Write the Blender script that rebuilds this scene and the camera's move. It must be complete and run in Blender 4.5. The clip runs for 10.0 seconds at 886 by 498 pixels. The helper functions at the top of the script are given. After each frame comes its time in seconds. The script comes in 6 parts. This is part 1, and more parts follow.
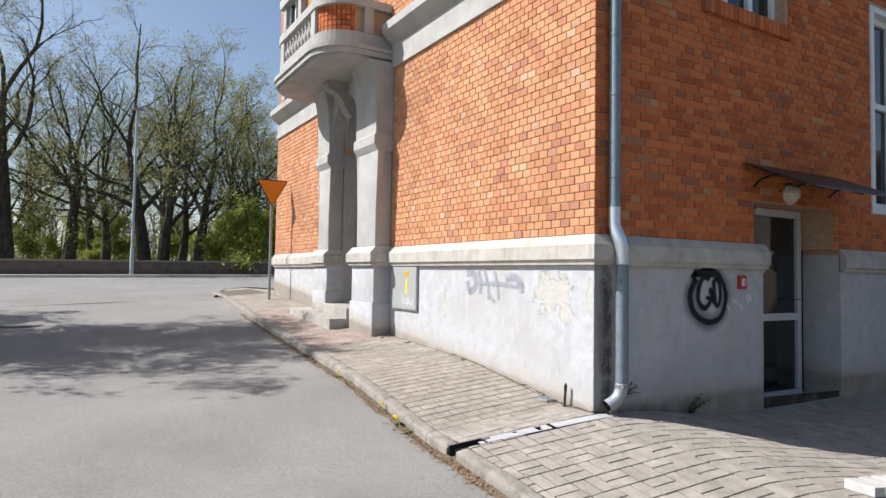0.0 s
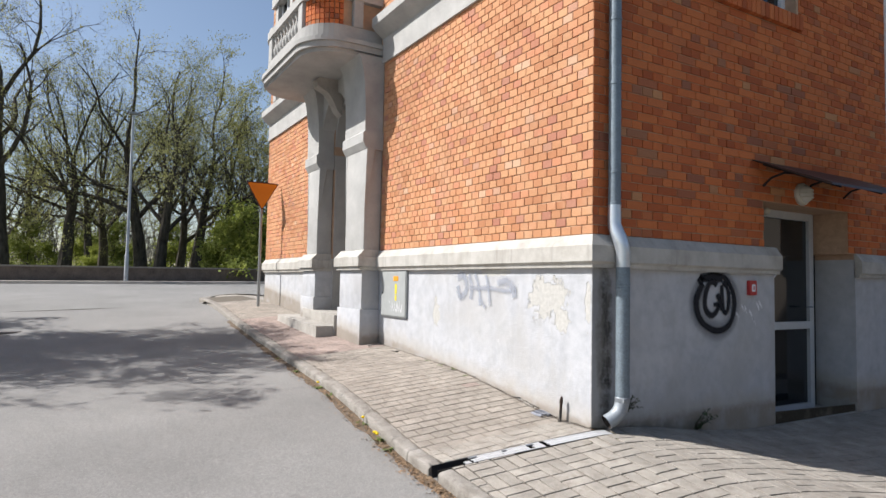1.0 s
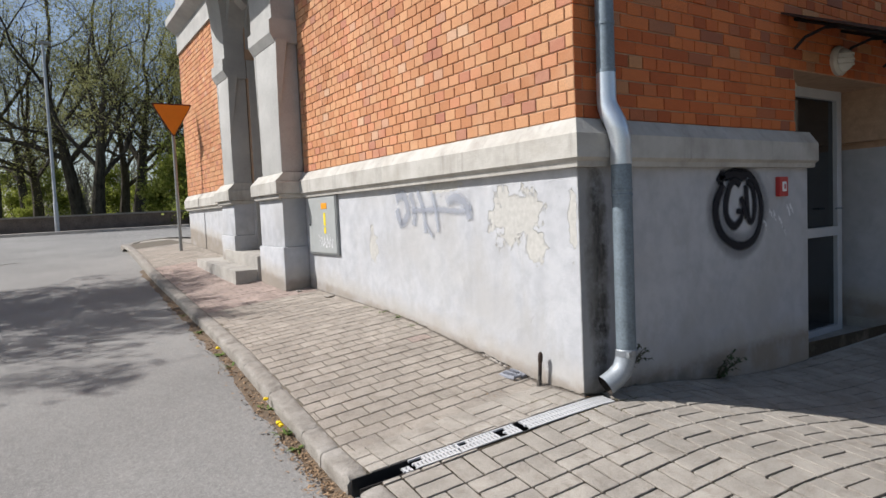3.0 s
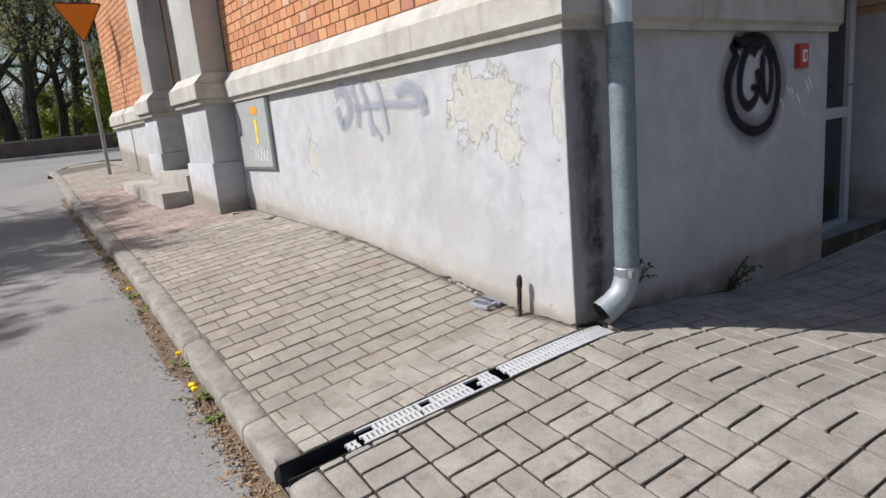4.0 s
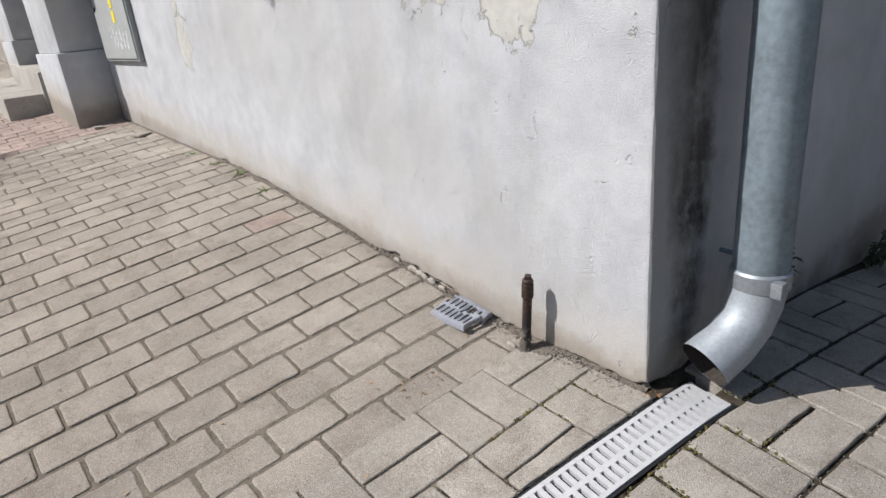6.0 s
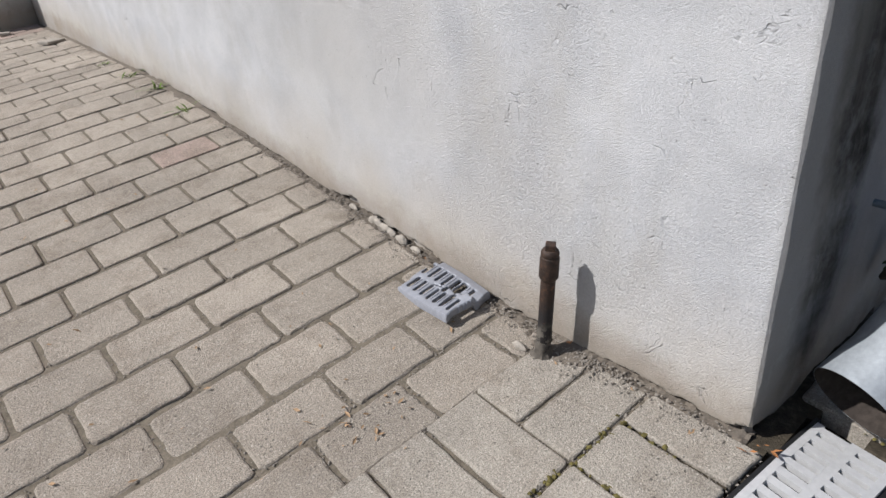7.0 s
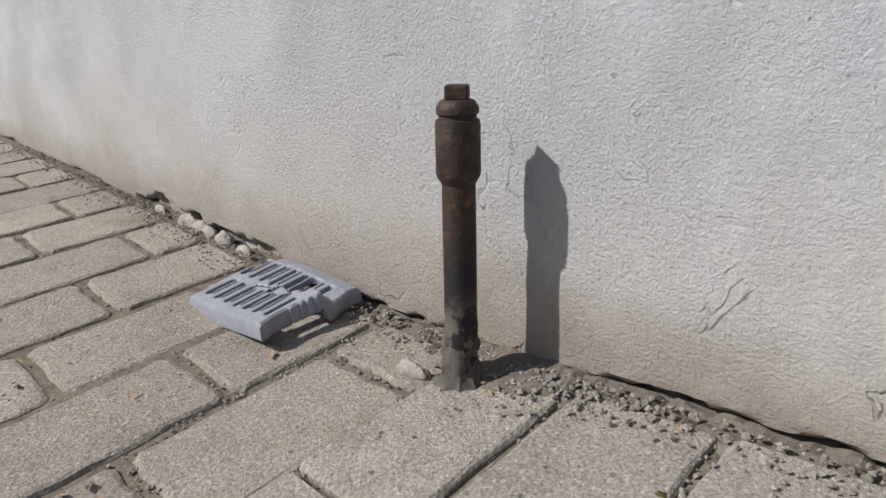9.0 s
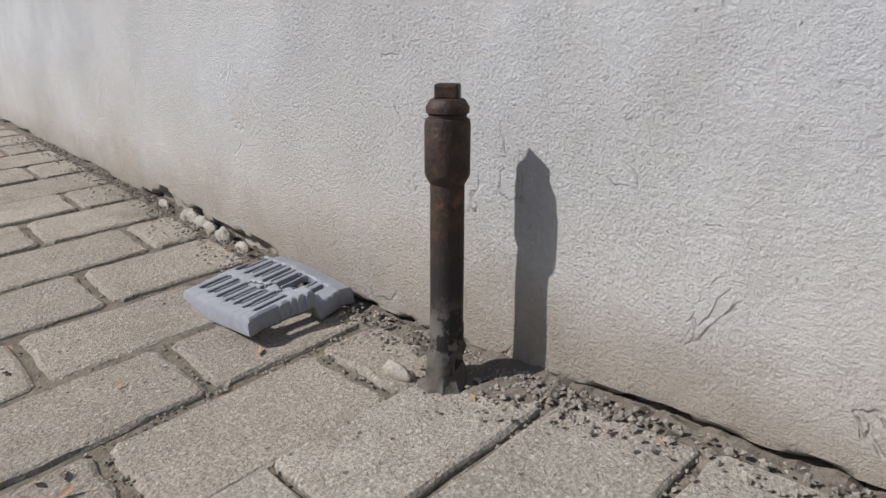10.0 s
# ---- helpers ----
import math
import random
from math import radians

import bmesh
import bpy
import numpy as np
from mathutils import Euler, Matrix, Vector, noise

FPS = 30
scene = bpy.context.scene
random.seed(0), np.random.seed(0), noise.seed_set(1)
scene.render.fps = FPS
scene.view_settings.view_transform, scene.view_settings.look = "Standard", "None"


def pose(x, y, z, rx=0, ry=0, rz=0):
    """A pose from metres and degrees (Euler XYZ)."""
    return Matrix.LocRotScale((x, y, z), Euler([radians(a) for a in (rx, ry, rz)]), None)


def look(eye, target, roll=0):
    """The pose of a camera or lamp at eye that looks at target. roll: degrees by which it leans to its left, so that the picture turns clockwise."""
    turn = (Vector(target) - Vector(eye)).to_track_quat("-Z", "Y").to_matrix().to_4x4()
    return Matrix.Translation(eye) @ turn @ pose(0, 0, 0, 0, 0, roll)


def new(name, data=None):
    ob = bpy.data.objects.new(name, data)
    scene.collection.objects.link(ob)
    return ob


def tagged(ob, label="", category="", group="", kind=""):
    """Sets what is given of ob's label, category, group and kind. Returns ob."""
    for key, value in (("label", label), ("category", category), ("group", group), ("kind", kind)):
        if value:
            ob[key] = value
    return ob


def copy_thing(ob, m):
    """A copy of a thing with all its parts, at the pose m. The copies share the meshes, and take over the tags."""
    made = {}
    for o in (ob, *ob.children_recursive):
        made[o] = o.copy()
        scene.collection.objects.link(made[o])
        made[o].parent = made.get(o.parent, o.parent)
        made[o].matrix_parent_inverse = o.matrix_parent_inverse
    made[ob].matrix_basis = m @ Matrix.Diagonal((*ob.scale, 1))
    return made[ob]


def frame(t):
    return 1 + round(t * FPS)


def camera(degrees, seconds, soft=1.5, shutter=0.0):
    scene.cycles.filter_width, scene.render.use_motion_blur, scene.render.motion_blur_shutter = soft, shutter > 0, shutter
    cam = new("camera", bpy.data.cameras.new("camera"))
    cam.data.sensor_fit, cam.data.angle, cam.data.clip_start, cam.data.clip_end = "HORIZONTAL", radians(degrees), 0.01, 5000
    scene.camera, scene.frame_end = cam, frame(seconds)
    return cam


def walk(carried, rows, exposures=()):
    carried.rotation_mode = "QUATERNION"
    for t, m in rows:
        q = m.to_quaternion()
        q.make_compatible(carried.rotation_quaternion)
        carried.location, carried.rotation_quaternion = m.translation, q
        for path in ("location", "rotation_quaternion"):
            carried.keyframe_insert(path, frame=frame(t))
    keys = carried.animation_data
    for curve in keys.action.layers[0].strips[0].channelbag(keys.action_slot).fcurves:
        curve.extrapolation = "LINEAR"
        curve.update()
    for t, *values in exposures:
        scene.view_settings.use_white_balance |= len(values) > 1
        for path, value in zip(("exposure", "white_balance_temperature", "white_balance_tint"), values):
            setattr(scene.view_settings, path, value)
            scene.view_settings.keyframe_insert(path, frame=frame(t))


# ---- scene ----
cam = camera(70.5, 10.0)
PATH = [
    (0, (-3.971, -4.053, 1.191), (-2.947, -2.337, 1.271), 0.9),
    (0.5, (-3.793, -3.938, 1.173), (-2.774, -2.22, 1.263), 0.9),
    (1, (-3.627, -3.748, 1.149), (-2.61, -2.03, 1.256), 1.1),
    (1.5, (-3.421, -3.455, 1.152), (-2.384, -1.748, 1.257), 0.3),
    (2, (-3.144, -3.168, 1.137), (-2.087, -1.472, 1.219), -0.4),
    (2.2, (-3.021, -3.052, 1.114), (-1.956, -1.36, 1.185), -0.5),
    (3.3, (-2.408, -2.294, 1.05), (-1.295, -0.647, 0.828), -3.1),
    (3.5, (-2.304, -2.174, 1.011), (-1.183, -0.543, 0.725), -3.3),
    (4, (-2.047, -1.86, 0.986), (-0.9, -0.273, 0.578), -5.3),
    (4.5, (-1.775, -1.55, 0.965), (-0.633, 0.006, 0.443), -6.0),
    (5, (-1.534, -1.235, 0.895), (-0.4, 0.295, 0.285), -5.0),
    (5.5, (-1.314, -0.94, 0.864), (-0.143, 0.547, 0.217), -6.5),
    (5.7, (-1.204, -0.82, 0.862), (-0.035, 0.658, 0.193), -6.2),
    (6.8, (-0.732, -0.326, 0.701), (0.316, 1.117, -0.204), -4.9),
    (7, (-0.673, -0.238, 0.651), (0.419, 1.152, -0.284), -5.6),
    (7.5, (-0.527, -0.082, 0.475), (0.642, 1.23, -0.48), -7.2),
    (8, (-0.419, 0.038, 0.289), (0.878, 1.334, -0.509), -5.1),
    (8.5, (-0.349, 0.058, 0.214), (1.029, 1.388, -0.361), -4.8),
    (9, (-0.351, 0.024, 0.215), (1.017, 1.392, -0.292), -5.2),
    (9.5, (-0.351, 0.014, 0.215), (1.001, 1.407, -0.267), -3.6),
    (10, (-0.336, 0.014, 0.208), (1.007, 1.416, -0.273), -3.5),
]
walk(cam, [(t, look(eye, target, roll)) for t, eye, target, roll in PATH],
     exposures=((0, 0.67), (1, 0.64), (2, 0.5), (3.5, 0.37), (4.5, 0.36), (5.7, 0.34), (7, 0.22), (8, 0.18), (9, 0.1), (10, 0.08)))

# ---- light ----
SUN = Vector((-0.81, 0.53, 0.95)).normalized()
world = bpy.data.worlds.new("sky")
scene.world = world
world.use_nodes = True
wn = world.node_tree.nodes
sky = wn.new("ShaderNodeTexSky")
sky.sky_type = "NISHITA"
sky.sun_disc = False
sky.sun_elevation = math.asin(SUN.z)
sky.sun_rotation = math.atan2(SUN.x, SUN.y)
sky.altitude = 200
sky.dust_density = 1.7
world.node_tree.links.new(sky.outputs[0], wn["Background"].inputs[0])
wn["Background"].inputs[1].default_value = 0.086
lamp = bpy.data.lights.new("sun", "SUN")
lamp.energy, lamp.angle, lamp.color = 4.75, radians(0.53), (1.0, 0.98, 0.965)
sun = new("sun", lamp)
sun.matrix_world = look(SUN * 60, (0, 0, 0))


# ---- materials ----
class Mat:
    """A node material under construction."""

    def __init__(self, name, rough=0.8, metal=0.0, spec=0.3):
        self.m = bpy.data.materials.new(name)
        self.m.use_nodes = True
        self.t = self.m.node_tree
        self.b = self.t.nodes["Principled BSDF"]
        self.b.inputs["Roughness"].default_value = rough
        self.b.inputs["Metallic"].default_value = metal
        self.b.inputs["Specular IOR Level"].default_value = spec
        self.co = self.node("ShaderNodeTexCoord").outputs["Object"]
        self.h = None

    def node(self, kind):
        return self.t.nodes.new(kind)

    def link(self, a, b):
        self.t.links.new(a, b)

    def noise(self, scale, detail=4, rough=0.6, stretch=None, warp=0.0):
        n = self.node("ShaderNodeTexNoise")
        n.inputs["Scale"].default_value, n.inputs["Detail"].default_value = scale, detail
        n.inputs["Roughness"].default_value, n.inputs["Distortion"].default_value = rough, warp
        self.link(self.mapped(stretch), n.inputs["Vector"])
        return n.outputs["Fac"]

    def voronoi(self, scale, feature="F1", stretch=None, out="Distance"):
        n = self.node("ShaderNodeTexVoronoi")
        n.feature = feature
        n.inputs["Scale"].default_value = scale
        self.link(self.mapped(stretch), n.inputs["Vector"])
        return n.outputs[out]

    def mapped(self, stretch):
        if not stretch:
            return self.co
        m = self.node("ShaderNodeMapping")
        m.inputs["Scale"].default_value = stretch
        self.link(self.co, m.inputs["Vector"])
        return m.outputs[0]

    def ramp(self, fac, *stops):
        r = self.node("ShaderNodeValToRGB")
        e = r.color_ramp.elements
        while len(e) < len(stops):
            e.new(0.5)
        for el, (p, c) in zip(e, stops):
            el.position = p
            el.color = (*c, 1) if isinstance(c, tuple) else (c, c, c, 1)
        self.link(fac, r.inputs[0])
        return r.outputs[0]

    def mix(self, fac, a, b, mode="MIX"):
        n = self.node("ShaderNodeMix")
        n.data_type, n.blend_type = "RGBA", mode
        for sock, v in ((n.inputs["Factor"], fac), (n.inputs["A"], a), (n.inputs["B"], b)):
            if isinstance(v, (int, float)):
                sock.default_value = v if sock.name == "Factor" else (v, v, v, 1)
            elif isinstance(v, tuple):
                sock.default_value = (*v, 1)
            else:
                self.link(v, sock)
        return n.outputs["Result"]

    def maths(self, op, a, b=0.0, c=0.0):
        n = self.node("ShaderNodeMath")
        n.operation = op
        for sock, v in zip(n.inputs, (a, b, c)):
            if isinstance(v, (int, float)):
                sock.default_value = v
            else:
                self.link(v, sock)
        return n.outputs[0]

    def axis(self, name):
        n = self.node("ShaderNodeSeparateXYZ")
        self.link(self.co, n.inputs[0])
        return n.outputs[name]

    def world_co(self):
        self.co = self.node("ShaderNodeNewGeometry").outputs["Position"]

    def chance(self, island=False):
        if island:
            return self.node("ShaderNodeNewGeometry").outputs["Random Per Island"]
        return self.node("ShaderNodeObjectInfo").outputs["Random"]

    def colour(self, c):
        if isinstance(c, tuple):
            self.b.inputs["Base Color"].default_value = (*c, 1)
        else:
            self.link(c, self.b.inputs["Base Color"])

    def bump(self, height, dist=0.002, strength=1.0):
        n = self.node("ShaderNodeBump")
        n.inputs["Distance"].default_value, n.inputs["Strength"].default_value = dist, strength
        self.link(height, n.inputs["Height"])
        if self.h:
            self.link(self.h, n.inputs["Normal"])
        self.h = n.outputs[0]
        self.link(self.h, self.b.inputs["Normal"])


def simple(name, c, rough=0.7, metal=0.0, vary=0.25, scale=12.0, bump=0.001, spec=0.3, fine=120.0):
    k = Mat(name, rough, metal, spec)
    k.world_co()
    f = k.mix(0.5, k.noise(scale), k.noise(fine, 3), "MIX")
    lo = tuple(v * (1 - vary) for v in c)
    hi = tuple(min(1, v * (1 + vary)) for v in c)
    k.colour(k.ramp(f, (0.3, lo), (0.7, hi)))
    if bump:
        k.bump(f, bump)
    return k.m


def brick_mat(name, island):
    k = Mat(name, 0.85, 0, 0.15)
    k.world_co()
    r = k.chance(island)
    base = k.ramp(r, (0.0, (0.45, 0.2, 0.1)), (0.3, (0.52, 0.255, 0.132)), (0.6, (0.56, 0.3, 0.16)),
                  (0.85, (0.55, 0.245, 0.135)), (0.95, (0.41, 0.18, 0.12)), (1.0, (0.58, 0.37, 0.24)))
    g = k.ramp(k.noise(140, 5), (0.3, 0.78), (0.7, 1.15))
    c = k.mix(1.0, base, g, "MULTIPLY")
    st = k.ramp(k.noise(1.9, 6, 0.65), (0.54, 0.0), (0.72, 0.5))
    c = k.mix(st, c, (0.57, 0.38, 0.25))
    c = k.mix(k.ramp(k.noise(17, 6, 0.7), (0.6, 0.0), (0.72, 0.4)), c, (0.4, 0.27, 0.19))
    c = k.mix(1.0, c, k.ramp(k.noise(0.8, 4), (0.35, 0.88), (0.65, 1.08)), "MULTIPLY")
    k.colour(c)
    k.bump(k.noise(160, 4), 0.0015)
    return k.m


# Shaded copy of brick_mat: the south side's shade is put into these tones.
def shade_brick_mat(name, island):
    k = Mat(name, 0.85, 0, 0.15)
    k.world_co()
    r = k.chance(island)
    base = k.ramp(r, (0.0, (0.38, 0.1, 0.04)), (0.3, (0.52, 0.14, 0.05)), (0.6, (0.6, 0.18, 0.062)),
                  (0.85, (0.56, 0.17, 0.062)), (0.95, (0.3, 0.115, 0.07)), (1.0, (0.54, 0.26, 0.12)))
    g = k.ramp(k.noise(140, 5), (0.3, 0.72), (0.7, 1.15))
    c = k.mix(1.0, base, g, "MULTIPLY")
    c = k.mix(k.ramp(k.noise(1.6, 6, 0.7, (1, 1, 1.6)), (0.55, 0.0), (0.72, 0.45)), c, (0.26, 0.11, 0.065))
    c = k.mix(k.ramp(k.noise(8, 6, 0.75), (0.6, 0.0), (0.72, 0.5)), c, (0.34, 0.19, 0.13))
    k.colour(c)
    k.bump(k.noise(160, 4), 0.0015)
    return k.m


M_BRICK, M_BRICKS = brick_mat("brick", False), brick_mat("bricks_joined", True)
M_BRICK_S, M_BRICKS_S = shade_brick_mat("shade_brick", False), shade_brick_mat("shade_bricks_joined", True)
M_MORTAR = simple("mortar", (0.45, 0.3, 0.2), 0.95, bump=0.001)


def plaster():
    k = Mat("lime_plaster", 0.9, 0, 0.15)
    k.world_co()
    big, mid, fine = k.noise(0.9, 5), k.noise(7, 5), k.noise(90, 4, 0.55)
    c = k.ramp(mid, (0.3, (0.39, 0.393, 0.408)), (0.55, (0.465, 0.468, 0.482)), (0.8, (0.517, 0.517, 0.522)))
    c = k.mix(k.ramp(big, (0.52, 0.0), (0.72, 0.5)), c, (0.43, 0.415, 0.39))
    z = k.axis("Z")
    y = k.axis("Y")
    x = k.axis("X")
    rise = k.maths("MULTIPLY_ADD", y, -0.095, z)
    low = k.maths("MULTIPLY_ADD", k.noise(5, 5), 0.3, rise)
    c = k.mix(k.ramp(low, (0.12, 0.9), (0.36, 0.0)), c, (0.39, 0.345, 0.29))
    c = k.mix(k.ramp(k.maths("MULTIPLY_ADD", k.noise(16, 6, 0.7), 0.12, rise), (0.06, 0.75), (0.13, 0.0)), c, (0.24, 0.205, 0.17))
    c = k.mix(1.0, c, k.ramp(k.noise(240, 4, 0.7), (0.3, 0.92), (0.68, 1.1)), "MULTIPLY")
    c = k.mix(k.ramp(k.noise(1.7, 6, 0.65), (0.5, 0.0), (0.66, 0.55)), c, (0.4, 0.39, 0.385))
    c = k.mix(k.ramp(k.noise(5, 6, 0.7, (1, 1, 0.35)), (0.6, 0.0), (0.75, 0.4)), c, (0.37, 0.36, 0.345))
    c = k.mix(k.ramp(k.noise(26, 5, 0.7), (0.66, 0.0), (0.74, 0.35)), c, (0.42, 0.38, 0.32))
    def spot(cx, cy, cz, rx, ry, rz, ragged=0.9, scale=7):
        """1 inside a ragged patch round a place on the wall."""
        d = None
        for name, at, r in (("X", cx, rx), ("Y", cy, ry), ("Z", cz, rz)):
            q = k.maths("DIVIDE", k.maths("SUBTRACT", k.axis(name), at), r)
            q = k.maths("MULTIPLY", q, q)
            d = q if d is None else k.maths("ADD", d, q)
        d = k.maths("ADD", d, k.maths("MULTIPLY", k.maths("SUBTRACT", k.noise(scale, 6, 0.7), 0.5), 4.2 * ragged))
        return d

    peel = None
    for cy, cz, ry, rz in ((0.55, 1.03, 0.3, 0.24), (0.38, 0.85, 0.13, 0.14), (2.5, 0.8, 0.09, 0.2), (0.05, 1.0, 0.04, 0.24), (1.4, 1.26, 0.35, 0.05)):
        d = spot(0.0, cy, cz, 0.3, ry, rz)
        peel = d if peel is None else k.maths("MINIMUM", peel, d)
    bare = k.ramp(peel, (0.6, 1.0), (0.66, 0.0))
    c = k.mix(bare, c, k.ramp(k.noise(30, 5), (0.3, (0.42, 0.405, 0.375)), (0.7, (0.53, 0.515, 0.48))))
    edge = k.ramp(peel, (0.59, 0.0), (0.63, 0.4), (0.66, 0.0))
    c = k.mix(edge, c, (0.2, 0.185, 0.165))
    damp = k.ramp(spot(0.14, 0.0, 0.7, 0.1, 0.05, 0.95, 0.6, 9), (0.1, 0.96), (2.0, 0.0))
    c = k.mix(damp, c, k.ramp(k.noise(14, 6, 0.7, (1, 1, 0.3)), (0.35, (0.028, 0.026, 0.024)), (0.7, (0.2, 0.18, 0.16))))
    # Shade of the south face beside the corner, mixed into the plaster colour.
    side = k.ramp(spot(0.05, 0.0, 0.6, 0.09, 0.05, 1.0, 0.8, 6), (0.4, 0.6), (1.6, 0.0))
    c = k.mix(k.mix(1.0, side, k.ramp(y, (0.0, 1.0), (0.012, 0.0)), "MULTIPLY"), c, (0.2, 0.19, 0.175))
    drip = k.ramp(spot(0.6, 0.0, -0.12, 0.9, 0.05, 0.14, 0.7, 5), (0.2, 0.7), (1.1, 0.0))
    c = k.mix(drip, c, (0.14, 0.13, 0.115))
    chips = k.ramp(k.noise(16, 6, 0.75), (0.735, 0.0), (0.75, 0.8))
    c = k.mix(chips, c, (0.3, 0.27, 0.235))
    pits = k.ramp(k.noise(75, 5, 0.7, (1, 1, 1.35)), (0.3, 1.0), (0.345, 0.0))
    c = k.mix(k.mix(1.0, pits, 0.6, "MULTIPLY"), c, (0.2, 0.19, 0.18))
    specks = k.ramp(k.noise(170, 6, 0.8), (0.33, 0.5), (0.38, 0.0))
    c = k.mix(specks, c, (0.3, 0.29, 0.28))
    c = k.mix(k.ramp(k.noise(3.4, 7, 0.75, (1, 1, 0.6)), (0.52, 0.0), (0.68, 0.45)), c, (0.36, 0.345, 0.325))
    k.colour(c)
    rough = k.ramp(k.noise(3.1, 5, 0.65), (0.4, 0.08), (0.6, 1.0))
    k.bump(k.noise(2.5, 3), 0.008, 0.5)
    k.bump(k.ramp(peel, (0.55, 0.0), (0.68, 1.0)), 0.004, 1.0)
    k.bump(k.mix(1.0, k.ramp(k.noise(210, 4, 0.7, (1, 1, 1.2)), (0.32, 0.0), (0.66, 1.0)), rough, "MULTIPLY"), 0.0009, 1.0)
    k.bump(k.ramp(k.noise(75, 5, 0.7, (1, 1, 1.35)), (0.29, 0.0), (0.33, 1.0)), 0.0016, 0.9)
    scratch = k.maths("ABSOLUTE", k.maths("SUBTRACT", k.noise(13, 3, 0.5, None, 1.2), 0.5))
    scratch = k.mix(k.ramp(k.noise(11, 4, 0.7), (0.58, 0.0), (0.66, 1.0)), 1.0, k.ramp(scratch, (0.004, 0.0), (0.016, 1.0)))
    k.bump(scratch, 0.0022, 1.0)
    k.bump(k.noise(430, 4, 0.75), 0.0015, 1.0)
    return k.m


M_PLASTER = plaster()
M_STONE = simple("grey_render", (0.39, 0.38, 0.36), 0.9, vary=0.26, scale=3, bump=0.002)
k = Mat("cement_ledge", 0.92, 0, 0.15)
k.world_co()
c = k.ramp(k.noise(5, 6, 0.65), (0.3, (0.36, 0.335, 0.3)), (0.55, (0.46, 0.44, 0.4)), (0.75, (0.52, 0.5, 0.465)))
c = k.mix(k.ramp(k.noise(9, 6, 0.7, (1, 1, 0.12)), (0.54, 0.0), (0.72, 0.6)), c, (0.24, 0.22, 0.195))
c = k.mix(k.ramp(k.noise(2.4, 5), (0.55, 0.0), (0.7, 0.4)), c, (0.32, 0.285, 0.235))
k.colour(c)
k.bump(k.noise(12, 6, 0.65), 0.008, 0.7)
k.bump(k.noise(140, 4), 0.0015, 0.8)
M_LEDGE = k.m
M_ZINC = simple("zinc_pipe", (0.18, 0.22, 0.25), 0.6, 0.35, 0.35, 7, 0.0006, 0.5, 60)
M_DARK = simple("dark_interior", (0.02, 0.02, 0.022), 0.8)
M_STEP = simple("concrete_step", (0.35, 0.325, 0.29), 0.95, vary=0.3, scale=5, bump=0.004)
k = Mat("concrete_kerb", 0.95, 0, 0.15)
k.world_co()
c = k.ramp(k.noise(7, 7, 0.72), (0.3, (0.165, 0.145, 0.122)), (0.52, (0.27, 0.247, 0.218)), (0.72, (0.345, 0.32, 0.288)))
c = k.mix(1.0, c, k.ramp(k.noise(320, 4, 0.75), (0.34, 0.68), (0.66, 1.3)), "MULTIPLY")
c = k.mix(k.ramp(k.noise(24, 6, 0.75), (0.6, 0.0), (0.7, 0.6)), c, (0.11, 0.095, 0.078))
k.colour(c)
k.bump(k.noise(30, 5, 0.7), 0.004, 0.7)
k.bump(k.noise(260, 4, 0.7), 0.002)
M_KERB = k.m


# ---- building helpers ----
def finish(bm, name, mat, parent=None, label="", smooth=False):
    me = bpy.data.meshes.new(name)
    bmesh.ops.recalc_face_normals(bm, faces=bm.faces)
    bm.to_mesh(me)
    bm.free()
    me.materials.append(mat)
    if smooth:
        me.polygons.foreach_set("use_smooth", [True] * len(me.polygons))
        me.set_sharp_from_angle(angle=radians(40))
    ob = new(name, me)
    if parent:
        ob.parent = parent
    if label:
        ob["label"] = label
    return ob


def part(name, bm, mat, parent, label="", smooth=False):
    return finish(bm, name, mat, parent, label, smooth)


def thing(name, at=(0, 0, 0), rz=0, **tags):
    ob = new(name)
    ob.matrix_world = pose(*at, 0, 0, rz)
    return tagged(ob, **tags)


def box(bm, x0, x1, y0, y1, z0, z1, bevel=0.0):
    m = Matrix.LocRotScale(((x0 + x1) / 2, (y0 + y1) / 2, (z0 + z1) / 2), None, (x1 - x0, y1 - y0, z1 - z0))
    vs = bmesh.ops.create_cube(bm, size=1, matrix=m)["verts"]
    if bevel:
        es = list({e for v in vs for e in v.link_edges})
        bmesh.ops.bevel(bm, geom=es, offset=bevel, segments=2, affect="EDGES", profile=0.6)
    return bm


def prism(bm, outline, place):
    """A closed solid: the outline (pairs) swept between two placements, which turn a pair into a point."""
    a = [bm.verts.new(place[0](*p)) for p in outline]
    b = [bm.verts.new(place[1](*p)) for p in outline]
    n = len(a)
    bm.faces.new(a)
    bm.faces.new(b[::-1])
    for i in range(n):
        bm.faces.new((a[i], b[i], b[(i + 1) % n], a[(i + 1) % n]))
    return bm


